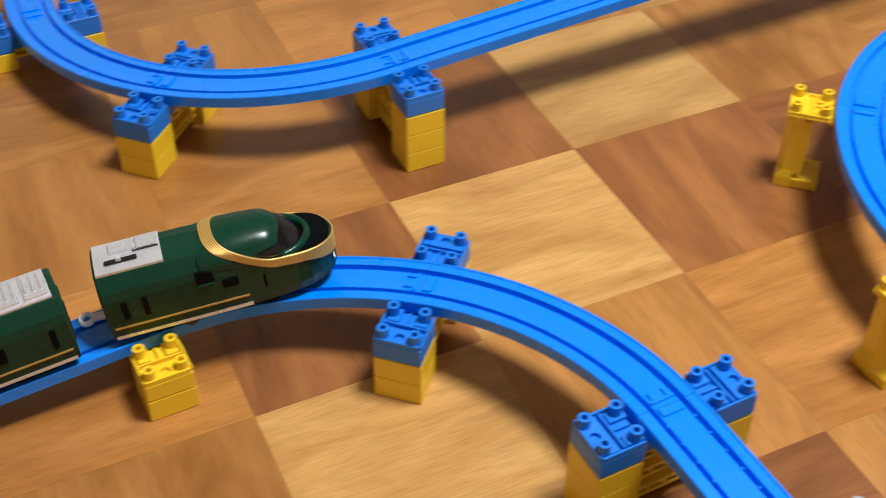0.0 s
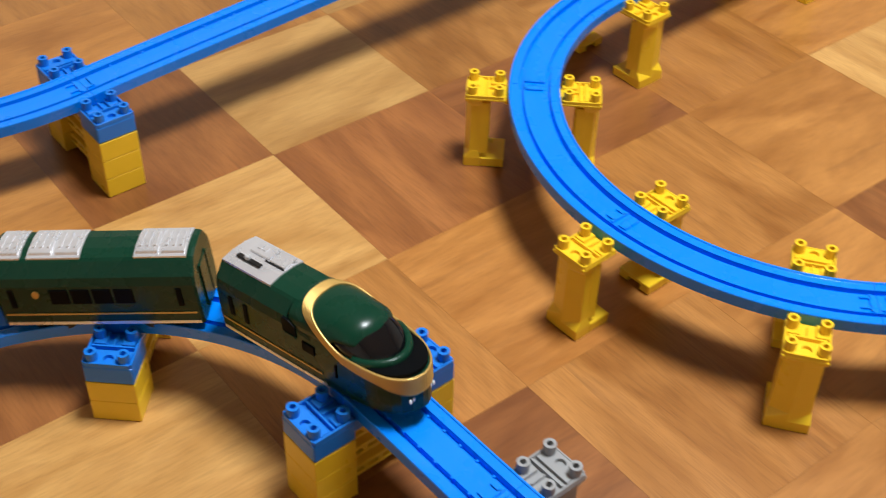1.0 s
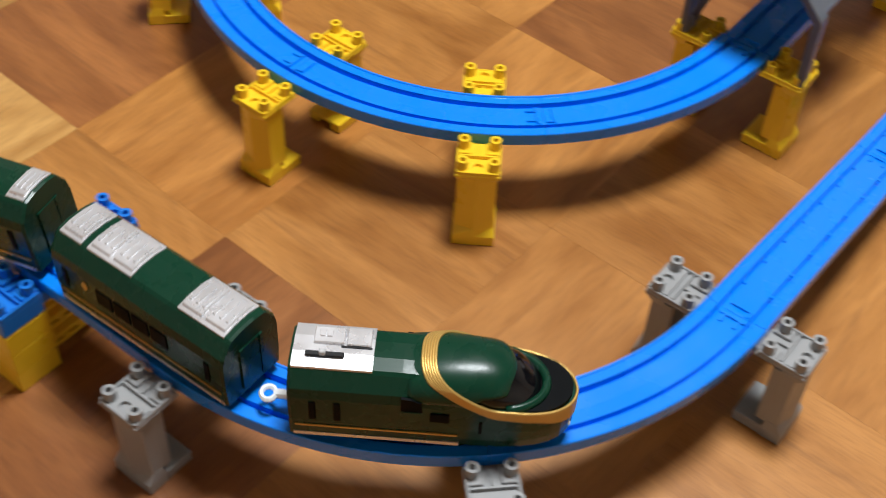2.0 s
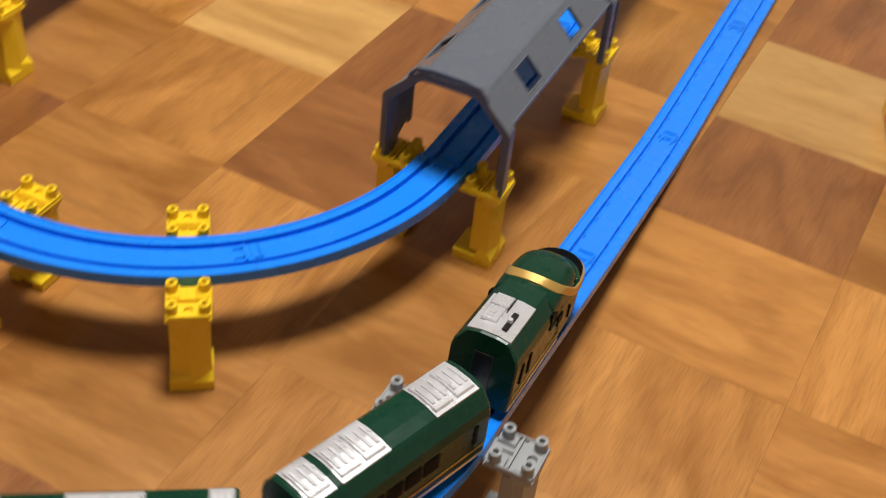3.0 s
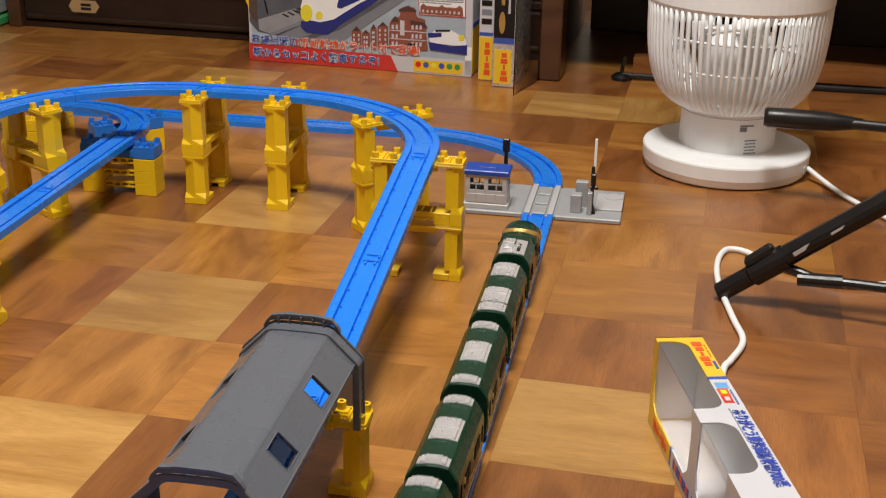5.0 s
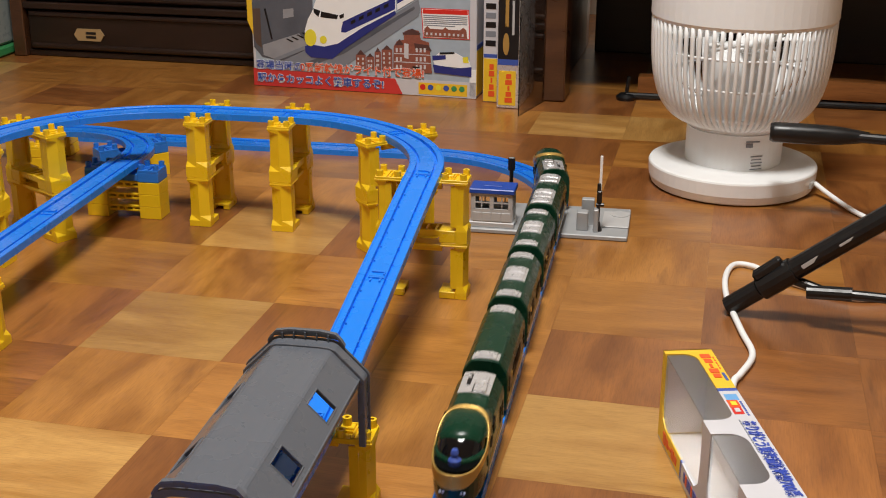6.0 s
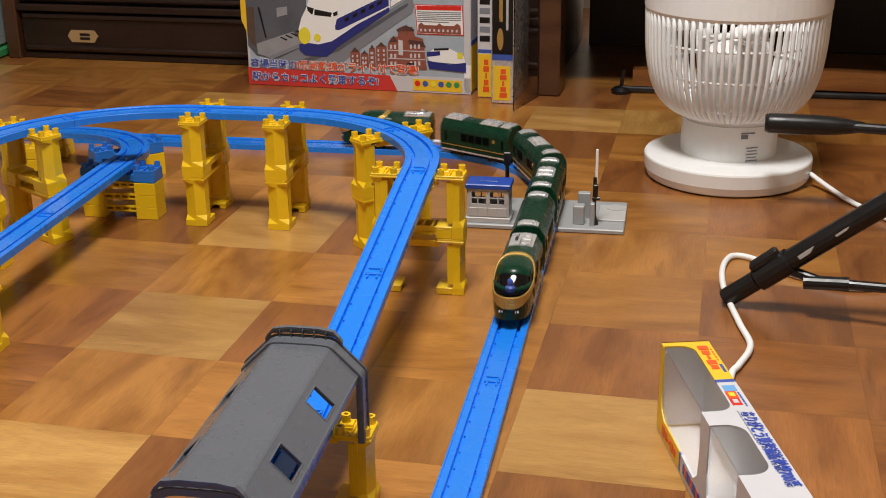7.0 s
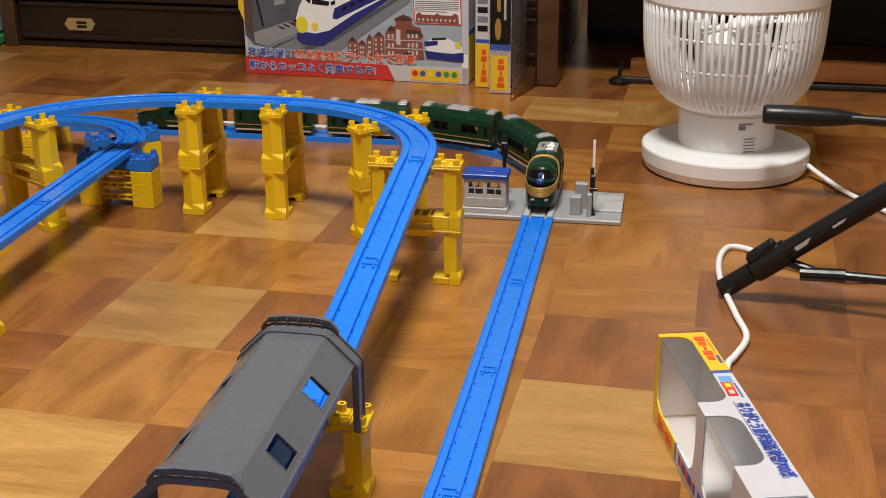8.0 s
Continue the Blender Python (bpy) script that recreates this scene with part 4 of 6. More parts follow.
# ---- fan on a round foot ----
def fan():
    f = thing("fan", Matrix.Translation((0.474, 0.562, 0)), "white desk fan with round foot and slatted basket guard", "fan")
    bm = bmesh.new()
    prof = [(0.0, 0.0015), (0.112, 0.0015), (0.1155, 0.004), (0.1190, 0.014), (0.1200, 0.0315), (0.1190, 0.0338), (0.1165, 0.0350), (0.072, 0.0375), (0.0, 0.0375)]
    revolve(bm, prof, 64)
    part("foot", bm, WHITE, f)
    bm = bmesh.new()
    cyl(bm, 0.0685, 0.050, 0, 0, 0.0615, 48)
    part("neck", bm, WHITE, f, "round white neck", smooth=False)
    bm = bmesh.new()
    revolve(bm, [(0.0, 0.0866), (0.0660, 0.0866), (0.0670, 0.0880), (0.0665, 0.0975), (0.0, 0.0975)], 48)
    part("swivel_collar", bm, WHITE, f, smooth=False)
    # basket guard
    ribs = 74
    prof = [(0.056, 0.0935), (0.076, 0.0965), (0.095, 0.1080), (0.110, 0.1290), (0.1190, 0.1600), (0.1230, 0.1950), (0.1245, 0.2380)]
    sp = spline([(r, 0, z) for r, z in prof], 3)
    bm = bmesh.new()
    for k in range(ribs):
        rot = Matrix.Rotation(2 * PI * k / ribs, 3, "Z")
        tube(bm, [rot @ p for p in sp], 0.0031, 6)
    part("guard_ribs", bm, WHITE, f, "closely spaced white guard ribs", smooth=True)
    for r, z in ((0.0950, 0.1110), (0.1165, 0.1560), (0.1225, 0.1990)):
        bm = bmesh.new()
        tube(bm, [(math.cos(t) * (r - 0.003), math.sin(t) * (r - 0.003), z) for t in [2 * PI * k / 60 for k in range(61)]], 0.0018, 6)
        part("guard_ring", bm, WHITE, f, smooth=True)
    bm = bmesh.new()
    revolve(bm, [(0.1205, 0.2370), (0.1260, 0.2370), (0.1285, 0.2420), (0.1290, 0.2850), (0.1240, 0.2950), (0.1200, 0.2950), (0.1205, 0.2370)], 64)
    part("guard_rim", bm, WHITE, f, smooth=False)
    bm = bmesh.new()
    revolve(bm, [(0.0, 0.099), (0.045, 0.099), (0.050, 0.110), (0.052, 0.185), (0.046, 0.196), (0.0, 0.198)], 40)
    part("motor_housing", bm, WHITE, f, smooth=False)
    for k in range(5):
        bm = bmesh.new()
        rot = Matrix.Rotation(2 * PI * k / 5, 4, "Z") @ Matrix.Translation((0.072, 0, 0.222)) @ Matrix.Rotation(0.5, 4, "X")
        box(bm, 0.085, 0.045, 0.0022, 0, 0, 0, 0.0008, rot)
        part("blade", bm, WHITE, f)
    bm = bmesh.new()
    tube(bm, spline([(-0.04, -0.06, 0.20), (0.0, -0.075, 0.212), (0.05, -0.06, 0.206)], 6), 0.0025, 8)
    part("inner_lead", bm, WHITE, f)
    # rating plate and warning mark on the neck, as plain bars
    for ang, z, w, h in [(-62, 0.058 - 0.0045 * k, 0.018 - 0.003 * (k % 2), 0.0014) for k in range(6)] + [(-68, 0.079, 0.020, 0.002), (-72, 0.074, 0.010, 0.006)]:
        bm = bmesh.new()
        box(bm, 0.0006, w, h, 0.0688, 0, z, 0, Matrix.Rotation(radians(ang), 4, "Z"))
        part("printed_mark", bm, GCARD, f, "small grey printed line")
    bm = bmesh.new()
    box(bm, 0.008, 0.014, 0.012, 0.1175, 0, 0.018, 0.002, Matrix.Rotation(radians(-22), 4, "Z"))
    part("cord_socket", bm, PALE, f)
    slim = Matrix.Diagonal((0.965, 0.965, 0.985, 1))
    for o in f.children_recursive:
        o.data.transform(slim)
    return f


fan()
bm = bmesh.new()
tube(bm, spline([(0.586, 0.527, 0.018), (0.605, 0.505, 0.010), (0.635, 0.455, 0.0045), (0.68, 0.385, 0.0042), (0.74, 0.30, 0.0042), (0.74, 0.20, 0.0042), (0.67, 0.168, 0.0042), (0.613, 0.148, 0.0042), (0.566, 0.168, 0.0042), (0.53, 0.195, 0.0042),
                 (0.505, 0.222, 0.0042), (0.484, 0.222, 0.0042), (0.475, 0.180, 0.0042), (0.478, 0.115, 0.0042), (0.494, 0.030, 0.0042), (0.505, -0.025, 0.0042), (0.494, -0.072, 0.0042), (0.488, -0.090, 0.0042), (0.485, -0.14, 0.0042)], 8), 0.0034, 10)
solid("power_cord", bm, WHITE, Matrix(), "white power cord looping over the parquet floor", "cable", smooth=True)


# ---- small tripod lying open beside the fan ----
def tripod():
    t = thing("tripod", Matrix.Translation((0.482, 0.086, 0)), "black folding camera tripod with its legs spread on the floor", "tripod")
    o = Vector((0.482, 0.086, 0))

    def rod(name, pts, r, mat=BLACK, n=14, label=""):
        bm = bmesh.new()
        tube(bm, [Vector(p) - o for p in pts], r, n)
        return part(name, bm, mat, t, label, smooth=False)
    d = (Vector((0.630, 0.06, 0.132)) - Vector((0.484, 0.084, 0.010))).normalized()
    p0 = Vector((0.484, 0.084, 0.011))
    rod("rubber_foot", [p0 - d * 0.006, p0 + d * 0.034], 0.0105)
    rod("lower_leg", [p0 + d * 0.030, p0 + d * 0.20], 0.0072)
    rod("leg_clamp", [p0 + d * 0.036, p0 + d * 0.076], 0.0135)
    bm = bmesh.new()
    c = p0 + d * 0.052 - o
    box(bm, 0.034, 0.013, 0.010, 0.002, 0, 0.0150, 0.0025, Matrix.Translation(c) @ Matrix.Rotation(-math.atan2(d.z, d.x), 4, "Y"))
    part("clamp_lever", bm, BLACK, t)
    rod("upper_leg", [p0 + d * 0.075, p0 + d * 0.30], 0.0115)
    # marks on the leg, plain bars
    side = d.cross(Vector((0, 1, 0))).normalized()
    for a, w in ((0.098, 0.026), (0.140, 0.022)):
        bm = bmesh.new()
        q = p0 + d * a - o + Vector((0, -0.0114, 0.0022))
        rot = Matrix.Translation(q) @ Matrix.Rotation(-math.atan2(d.z, d.x), 4, "Y")
        box(bm, w, 0.0008, 0.0042 if w > 0.023 else 0.0022, 0, 0, 0, 0, rot)
        part("printed_mark", bm, PALE, t, "pale printed bar")
    rod("brace", [p0 + d * 0.070 + Vector((0, 0, -0.006)), Vector((0.575, 0.062, 0.042)), Vector((0.72, 0.04, 0.047))], 0.0052)
    rod("brace_sleeve", [Vector((0.556, 0.064, 0.040)), Vector((0.60, 0.058, 0.0435))], 0.0072)
    g0, g1 = Vector((0.517, 0.42, 0.114)), Vector((0.60, 0.42, 0.114))
    bm = bmesh.new()
    tube(bm, [g0 + (g1 - g0) * k - o for k in (0.0, 0.06, 0.3, 0.7, 1.0, 1.3, 1.45)], 0.012, 16, (0.0110, 0.0128, 0.0132, 0.0130, 0.0118, 0.0085, 0.0066))
    part("grip", bm, BLACK, t, "black ribbed rubber grip", smooth=True)
    rod("pan_handle", [g1, Vector((0.80, 0.40, 0.113))], 0.0065)
    bm = bmesh.new()
    tube(bm, [Vector((0.80, 0.40, 0.118)) - o, Vector((0.80, 0.40, 0.0)) - o + Vector((0.02, 0, 0.008))], 0.009, 12)
    part("rear_leg", bm, BLACK, t)
    bm = bmesh.new()
    hub0 = p0 + d * 0.30
    tube(bm, [hub0 - o, Vector((0.80, 0.40, 0.118)) - o], 0.010, 12)
    part("hub_arm", bm, BLACK, t)
    return t


tripod()


# ---- packages ----
def glyphs(text, size, mat, parent, m, name="lettering", label="", weight=0.0):
    c = bpy.data.curves.new(name, "FONT")
    c.body, c.size, c.extrude, c.align_x, c.offset = text, size, 0.0002, "LEFT", weight
    ob = new(name, c)
    dg = bpy.context.evaluated_depsgraph_get()
    me = bpy.data.meshes.new_from_object(ob.evaluated_get(dg))
    bpy.data.objects.remove(ob)
    me.materials.append(mat)
    out = new(name, me)
    out.parent = parent
    out.matrix_basis = m
    return tagged(out, label)


def flat(parent, name, outline, mat, m, d=0.0006, label=""):
    """A thin printed shape in the plane of a face: outline in that face's own x, y."""
    bm = bmesh.new()
    prism(bm, outline, 0.0, d, "z")
    return part(name, bm, mat, parent, label, m=m)


def rect(x0, y0, x1, y1):
    return [(x0, y0), (x1, y0), (x1, y1), (x0, y1)]


GDARK = plastic("station_grey_print", (0.10, 0.11, 0.135), 0.4, grain=0.3, scale=30)
PGREY = plastic("platform_print", (0.30, 0.31, 0.34), 0.4, grain=0.15)
BROWNP = plastic("brown_print", (0.10, 0.065, 0.05), 0.4, grain=0.2)
BDARK = plastic("deep_blue_print", (0.025, 0.035, 0.22), 0.35)
BRICKD = plastic("dark_roof_print", (0.10, 0.045, 0.04), 0.45, grain=0.2)


def brand_bar(parent, m, length, wide):
    """Five plain red strokes in a row along local y."""
    n = 5
    for k in range(n):
        y0 = length * (k + 0.08) / n
        y1 = length * (k + 0.88) / n
        inset = wide * (0.0, 0.12, 0.36, 0.05, 0.15)[k]
        shape = rect(inset, y0, wide - inset, y1)
        flat(parent, "brand_mark", shape, ORED, m, 0.0004)


ORED = plastic("orange_red_print", (0.80, 0.10, 0.02), 0.4)


def big_carton():
    W, H, D = 0.424, 0.26, 0.085
    ang = math.atan2(0.968 - 0.982, 0.424)
    o = Matrix.Translation((-0.400, 0.982, 0)) @ Matrix.Rotation(ang, 4, "Z")
    c = thing("toy_carton", o, "large printed toy train carton, worn at the corners", "carton")
    bm = bmesh.new()
    box(bm, W, D, H, W / 2, D / 2, H / 2 + 0.0005, 0.0015)
    part("carton_body", bm, WHITE2, c)
    F = Matrix.Rotation(PI / 2, 4, "X")   # face plane: x right, y up, towards the room

    def up(k):
        return Matrix.Translation((0, -0.0006 * k, 0)) @ F
    flat(c, "printed_panel", rect(0.006, 0.030, W - 0.012, H - 0.004), PCARD, up(0), 0.0004, "pale sky picture")
    flat(c, "printed_panel", [(-0.0074, 0.12), (0.003, 0.0946), (0.003, 0.2464), (-0.0074, 0.2459)], YCARD, up(1), 0.0004, "yellow printed edge")
    flat(c, "printed_panel", [(0.003, 0.0724), (0.0185, 0.0546), (0.1037, 0.042), (0.1148, 0.0555), (0.1204, 0.1484), (0.1204, 0.2558), (0.003, 0.2501)], GDARK, up(1), 0.0004, "grey station picture")
    flat(c, "printed_panel", [(0.0037, 0.1428), (0.0185, 0.1435), (0.0185, 0.0713), (0.0093, 0.0782), (0.0037, 0.0909)], BROWNP, up(2), 0.0004, "brown station pillar")
    flat(c, "printed_panel", [(0.0204, 0.0769), (0.0926, 0.1019), (0.1081, 0.0819), (0.0407, 0.0527), (0.0215, 0.0584)], PGREY, up(2), 0.0004, "pale platform")
    flat(c, "printed_panel", [(0.0407, 0.0527), (0.1081, 0.0819), (0.1093, 0.0752), (0.043, 0.0469)], GCARD, up(2.5), 0.0004)
    flat(c, "printed_panel", [(0.0667, 0.0902), (0.0696, 0.0915), (0.0815, 0.0865), (0.0785, 0.0849)], BLACK, up(2.8), 0.0004)
    flat(c, "printed_panel", [(0.077, 0.0944), (0.08, 0.0957), (0.0919, 0.0907), (0.0889, 0.0891)], BLACK, up(2.8), 0.0004)
    flat(c, "printed_panel", [(0.0874, 0.0986), (0.0904, 0.0999), (0.1022, 0.0949), (0.0993, 0.0933)], BLACK, up(2.8), 0.0004)
    flat(c, "printed_panel", [(0.0978, 0.1028), (0.1007, 0.1041), (0.1126, 0.0991), (0.1096, 0.0975)], BLACK, up(2.8), 0.0004)
    flat(c, "printed_panel", [(0.063, 0.1438), (0.0833, 0.1466), (0.0833, 0.1318), (0.063, 0.1271)], PGREY, up(2), 0.0004)
    flat(c, "printed_panel", [(0.0259, 0.1438), (0.0296, 0.144), (0.0407, 0.089), (0.0378, 0.0881)], BLACK, up(2), 0.0004)
    flat(c, "printed_panel", [(0.0333, 0.0368), (0.1037, 0.0716), (0.1704, 0.0804), (0.3185, 0.1727), (0.3222, 0.1544), (0.3185, 0.1431), (0.1778, 0.0445)], GCARD, up(1.4), 0.0004, "grey track bed picture")
    flat(c, "printed_panel", [(0.0852, 0.0411), (0.1704, 0.0767), (0.3111, 0.1605), (0.3119, 0.1554), (0.1778, 0.0689), (0.1074, 0.0411)], GDARK, up(1.8), 0.0004)
    flat(c, "printed_train", [(0.1037, 0.1068), (0.1104, 0.1275), (0.1204, 0.1454), (0.1296, 0.171), (0.1481, 0.1942), (0.2778, 0.2448), (0.2778, 0.1504), (0.2148, 0.1177), (0.1667, 0.0839), (0.1407, 0.079), (0.1148, 0.0807), (0.1056, 0.0921)], WHITE, up(2.4), 0.0004, "white bullet train picture")
    flat(c, "printed_train", [(0.2796, 0.2449), (0.3259, 0.2657), (0.3259, 0.1805), (0.2796, 0.1523)], WHITE, up(2.4), 0.0004)
    flat(c, "printed_train", [(0.1037, 0.0791), (0.1148, 0.0829), (0.1407, 0.0801), (0.1667, 0.0869), (0.2148, 0.1185), (0.2759, 0.1514), (0.277, 0.1448), (0.1778, 0.0771), (0.1556, 0.0582), (0.1148, 0.0592), (0.1037, 0.0679)], BDARK, up(3), 0.0004, "dark blue skirt")
    flat(c, "printed_train", [(0.2796, 0.182), (0.3259, 0.2101), (0.3259, 0.1916), (0.2796, 0.1634)], BDARK, up(3), 0.0004)
    flat(c, "printed_train", [(0.1741, 0.1139), (0.1778, 0.1271), (0.2, 0.1381), (0.2759, 0.1744), (0.2759, 0.154), (0.1815, 0.1076), (0.1741, 0.1084)], BDARK, up(3), 0.0004, "blue window stripe")
    flat(c, "printed_window", [(0.1926, 0.1289), (0.2015, 0.1334), (0.2015, 0.1271), (0.1926, 0.1226)], BLACK, up(3.6), 0.0004)
    flat(c, "printed_window", [(0.2081, 0.1367), (0.217, 0.1412), (0.217, 0.1349), (0.2081, 0.1304)], BLACK, up(3.6), 0.0004)
    flat(c, "printed_window", [(0.2237, 0.1444), (0.2326, 0.149), (0.2326, 0.1427), (0.2237, 0.1382)], BLACK, up(3.6), 0.0004)
    flat(c, "printed_window", [(0.2393, 0.1522), (0.2481, 0.1567), (0.2481, 0.1504), (0.2393, 0.1459)], BLACK, up(3.6), 0.0004)
    flat(c, "printed_window", [(0.2548, 0.16), (0.2637, 0.1645), (0.2637, 0.1582), (0.2548, 0.1537)], BLACK, up(3.6), 0.0004)
    flat(c, "printed_window", [(0.1222, 0.1485), (0.1352, 0.1446), (0.1315, 0.1334), (0.123, 0.1404)], BLACK, up(3), 0.0004)
    flat(c, "printed_window", [(0.1363, 0.1436), (0.1689, 0.1385), (0.1667, 0.131), (0.1352, 0.1332)], BLACK, up(3), 0.0004)
    flat(c, "printed_window", [(0.1711, 0.1378), (0.1796, 0.142), (0.1796, 0.1346), (0.1722, 0.132)], BLACK, up(3), 0.0004)
    flat(c, "printed_lamp", [(0.1263, 0.0957), (0.1254, 0.1016), (0.1229, 0.1065), (0.1192, 0.1097), (0.1148, 0.1107), (0.1104, 0.1093), (0.1067, 0.1058), (0.1042, 0.1006), (0.1033, 0.0946), (0.1042, 0.0887), (0.1067, 0.0838), (0.1104, 0.0806), (0.1148, 0.0796), (0.1192, 0.081), (0.1229, 0.0845), (0.1254, 0.0897)], YPRINT, up(3.5), 0.0004)
    flat(c, "printed_lamp", [(0.1459, 0.0929), (0.1454, 0.0956), (0.144, 0.0978), (0.1418, 0.0992), (0.1393, 0.0997), (0.1367, 0.099), (0.1345, 0.0974), (0.1331, 0.095), (0.1326, 0.0923), (0.1331, 0.0896), (0.1345, 0.0874), (0.1367, 0.086), (0.1393, 0.0856), (0.1418, 0.0862), (0.144, 0.0879), (0.1454, 0.0902)], YPRINT, up(3.5), 0.0004)
    flat(c, "printed_building", [(0.2007, 0.0426), (0.2007, 0.0685), (0.207, 0.0718), (0.21, 0.0768), (0.213, 0.0721), (0.2193, 0.0694), (0.2193, 0.0435)], BRICKP, up(2.6), 0.0004, "brick station picture")
    flat(c, "printed_building", [(0.2022, 0.0686), (0.21, 0.0782), (0.2178, 0.0693)], BRICKD, up(2.9), 0.0004)
    flat(c, "printed_window", [(0.2037, 0.0635), (0.2067, 0.0636), (0.2067, 0.0592), (0.2037, 0.059)], WHITE2, up(3.3), 0.0004)
    flat(c, "printed_window", [(0.2126, 0.0639), (0.2156, 0.0641), (0.2156, 0.0596), (0.2126, 0.0595)], WHITE2, up(3.3), 0.0004)
    flat(c, "printed_window", [(0.2037, 0.0553), (0.2067, 0.0555), (0.2067, 0.051), (0.2037, 0.0509)], WHITE2, up(3.3), 0.0004)
    flat(c, "printed_window", [(0.2126, 0.0558), (0.2156, 0.0559), (0.2156, 0.0515), (0.2126, 0.0513)], WHITE2, up(3.3), 0.0004)
    flat(c, "printed_window", [(0.2037, 0.0472), (0.2067, 0.0473), (0.2067, 0.0429), (0.2037, 0.0427)], WHITE2, up(3.3), 0.0004)
    flat(c, "printed_window", [(0.2126, 0.0476), (0.2156, 0.0478), (0.2156, 0.0433), (0.2126, 0.0432)], WHITE2, up(3.3), 0.0004)
    flat(c, "printed_building", [(0.2204, 0.0421), (0.2204, 0.0658), (0.2248, 0.0689), (0.2278, 0.0713), (0.2307, 0.0692), (0.2352, 0.0665), (0.2352, 0.0428)], BRICKP, up(2.6), 0.0004, "brick station picture")
    flat(c, "printed_building", [(0.2219, 0.0658), (0.2278, 0.0728), (0.2337, 0.0664)], BRICKD, up(2.9), 0.0004)
    flat(c, "printed_window", [(0.2233, 0.0607), (0.2263, 0.0609), (0.2263, 0.0564), (0.2233, 0.0563)], WHITE2, up(3.3), 0.0004)
    flat(c, "printed_window", [(0.2285, 0.061), (0.2315, 0.0611), (0.2315, 0.0567), (0.2285, 0.0565)], WHITE2, up(3.3), 0.0004)
    flat(c, "printed_window", [(0.2233, 0.0526), (0.2263, 0.0527), (0.2263, 0.0483), (0.2233, 0.0481)], WHITE2, up(3.3), 0.0004)
    flat(c, "printed_window", [(0.2285, 0.0528), (0.2315, 0.053), (0.2315, 0.0485), (0.2285, 0.0484)], WHITE2, up(3.3), 0.0004)
    flat(c, "printed_window", [(0.2233, 0.0444), (0.2263, 0.0446), (0.2263, 0.0401), (0.2233, 0.04)], WHITE2, up(3.3), 0.0004)
    flat(c, "printed_window", [(0.2285, 0.0447), (0.2315, 0.0448), (0.2315, 0.0404), (0.2285, 0.0402)], WHITE2, up(3.3), 0.0004)
    flat(c, "printed_building", [(0.2363, 0.0421), (0.2363, 0.0754), (0.2393, 0.0785), (0.2422, 0.0831), (0.2452, 0.0788), (0.2481, 0.076), (0.2481, 0.0427)], BRICKP, up(2.6), 0.0004, "brick station picture")
    flat(c, "printed_building", [(0.2378, 0.0755), (0.2422, 0.0846), (0.2467, 0.0759)], BRICKD, up(2.9), 0.0004)
    flat(c, "printed_window", [(0.2393, 0.0704), (0.2422, 0.0705), (0.2422, 0.0661), (0.2393, 0.0659)], WHITE2, up(3.3), 0.0004)
    flat(c, "printed_window", [(0.2415, 0.0705), (0.2444, 0.0706), (0.2444, 0.0662), (0.2415, 0.066)], WHITE2, up(3.3), 0.0004)
    flat(c, "printed_window", [(0.2393, 0.0622), (0.2422, 0.0624), (0.2422, 0.0579), (0.2393, 0.0578)], WHITE2, up(3.3), 0.0004)
    flat(c, "printed_window", [(0.2415, 0.0623), (0.2444, 0.0625), (0.2444, 0.058), (0.2415, 0.0579)], WHITE2, up(3.3), 0.0004)
    flat(c, "printed_window", [(0.2393, 0.0541), (0.2422, 0.0542), (0.2422, 0.0498), (0.2393, 0.0496)], WHITE2, up(3.3), 0.0004)
    flat(c, "printed_window", [(0.2415, 0.0542), (0.2444, 0.0543), (0.2444, 0.0499), (0.2415, 0.0497)], WHITE2, up(3.3), 0.0004)
    flat(c, "printed_building", [(0.2496, 0.0427), (0.2496, 0.0805), (0.2567, 0.0838), (0.2596, 0.0877), (0.2626, 0.0841), (0.2696, 0.0815), (0.2696, 0.0437)], BRICKP, up(2.6), 0.0004, "brick station picture")
    flat(c, "printed_building", [(0.2511, 0.0806), (0.2596, 0.0891), (0.2681, 0.0814)], BRICKD, up(2.9), 0.0004)
    flat(c, "printed_window", [(0.2526, 0.0755), (0.2556, 0.0756), (0.2556, 0.0712), (0.2526, 0.071)], WHITE2, up(3.3), 0.0004)
    flat(c, "printed_window", [(0.263, 0.076), (0.2659, 0.0761), (0.2659, 0.0717), (0.263, 0.0715)], WHITE2, up(3.3), 0.0004)
    flat(c, "printed_window", [(0.2526, 0.0673), (0.2556, 0.0675), (0.2556, 0.063), (0.2526, 0.0629)], WHITE2, up(3.3), 0.0004)
    flat(c, "printed_window", [(0.263, 0.0678), (0.2659, 0.068), (0.2659, 0.0635), (0.263, 0.0634)], WHITE2, up(3.3), 0.0004)
    flat(c, "printed_window", [(0.2526, 0.0592), (0.2556, 0.0593), (0.2556, 0.0549), (0.2526, 0.0547)], WHITE2, up(3.3), 0.0004)
    flat(c, "printed_window", [(0.263, 0.0597), (0.2659, 0.0598), (0.2659, 0.0554), (0.263, 0.0552)], WHITE2, up(3.3), 0.0004)
    flat(c, "printed_building", [(0.2711, 0.0482), (0.2722, 0.0872), (0.2785, 0.0975), (0.2911, 0.1003), (0.293, 0.1152), (0.3015, 0.1193), (0.3185, 0.1179), (0.323, 0.1018), (0.3378, 0.0977), (0.3437, 0.0428), (0.3074, 0.0418)], BRICKP, up(2.6), 0.0004, "brick station picture")
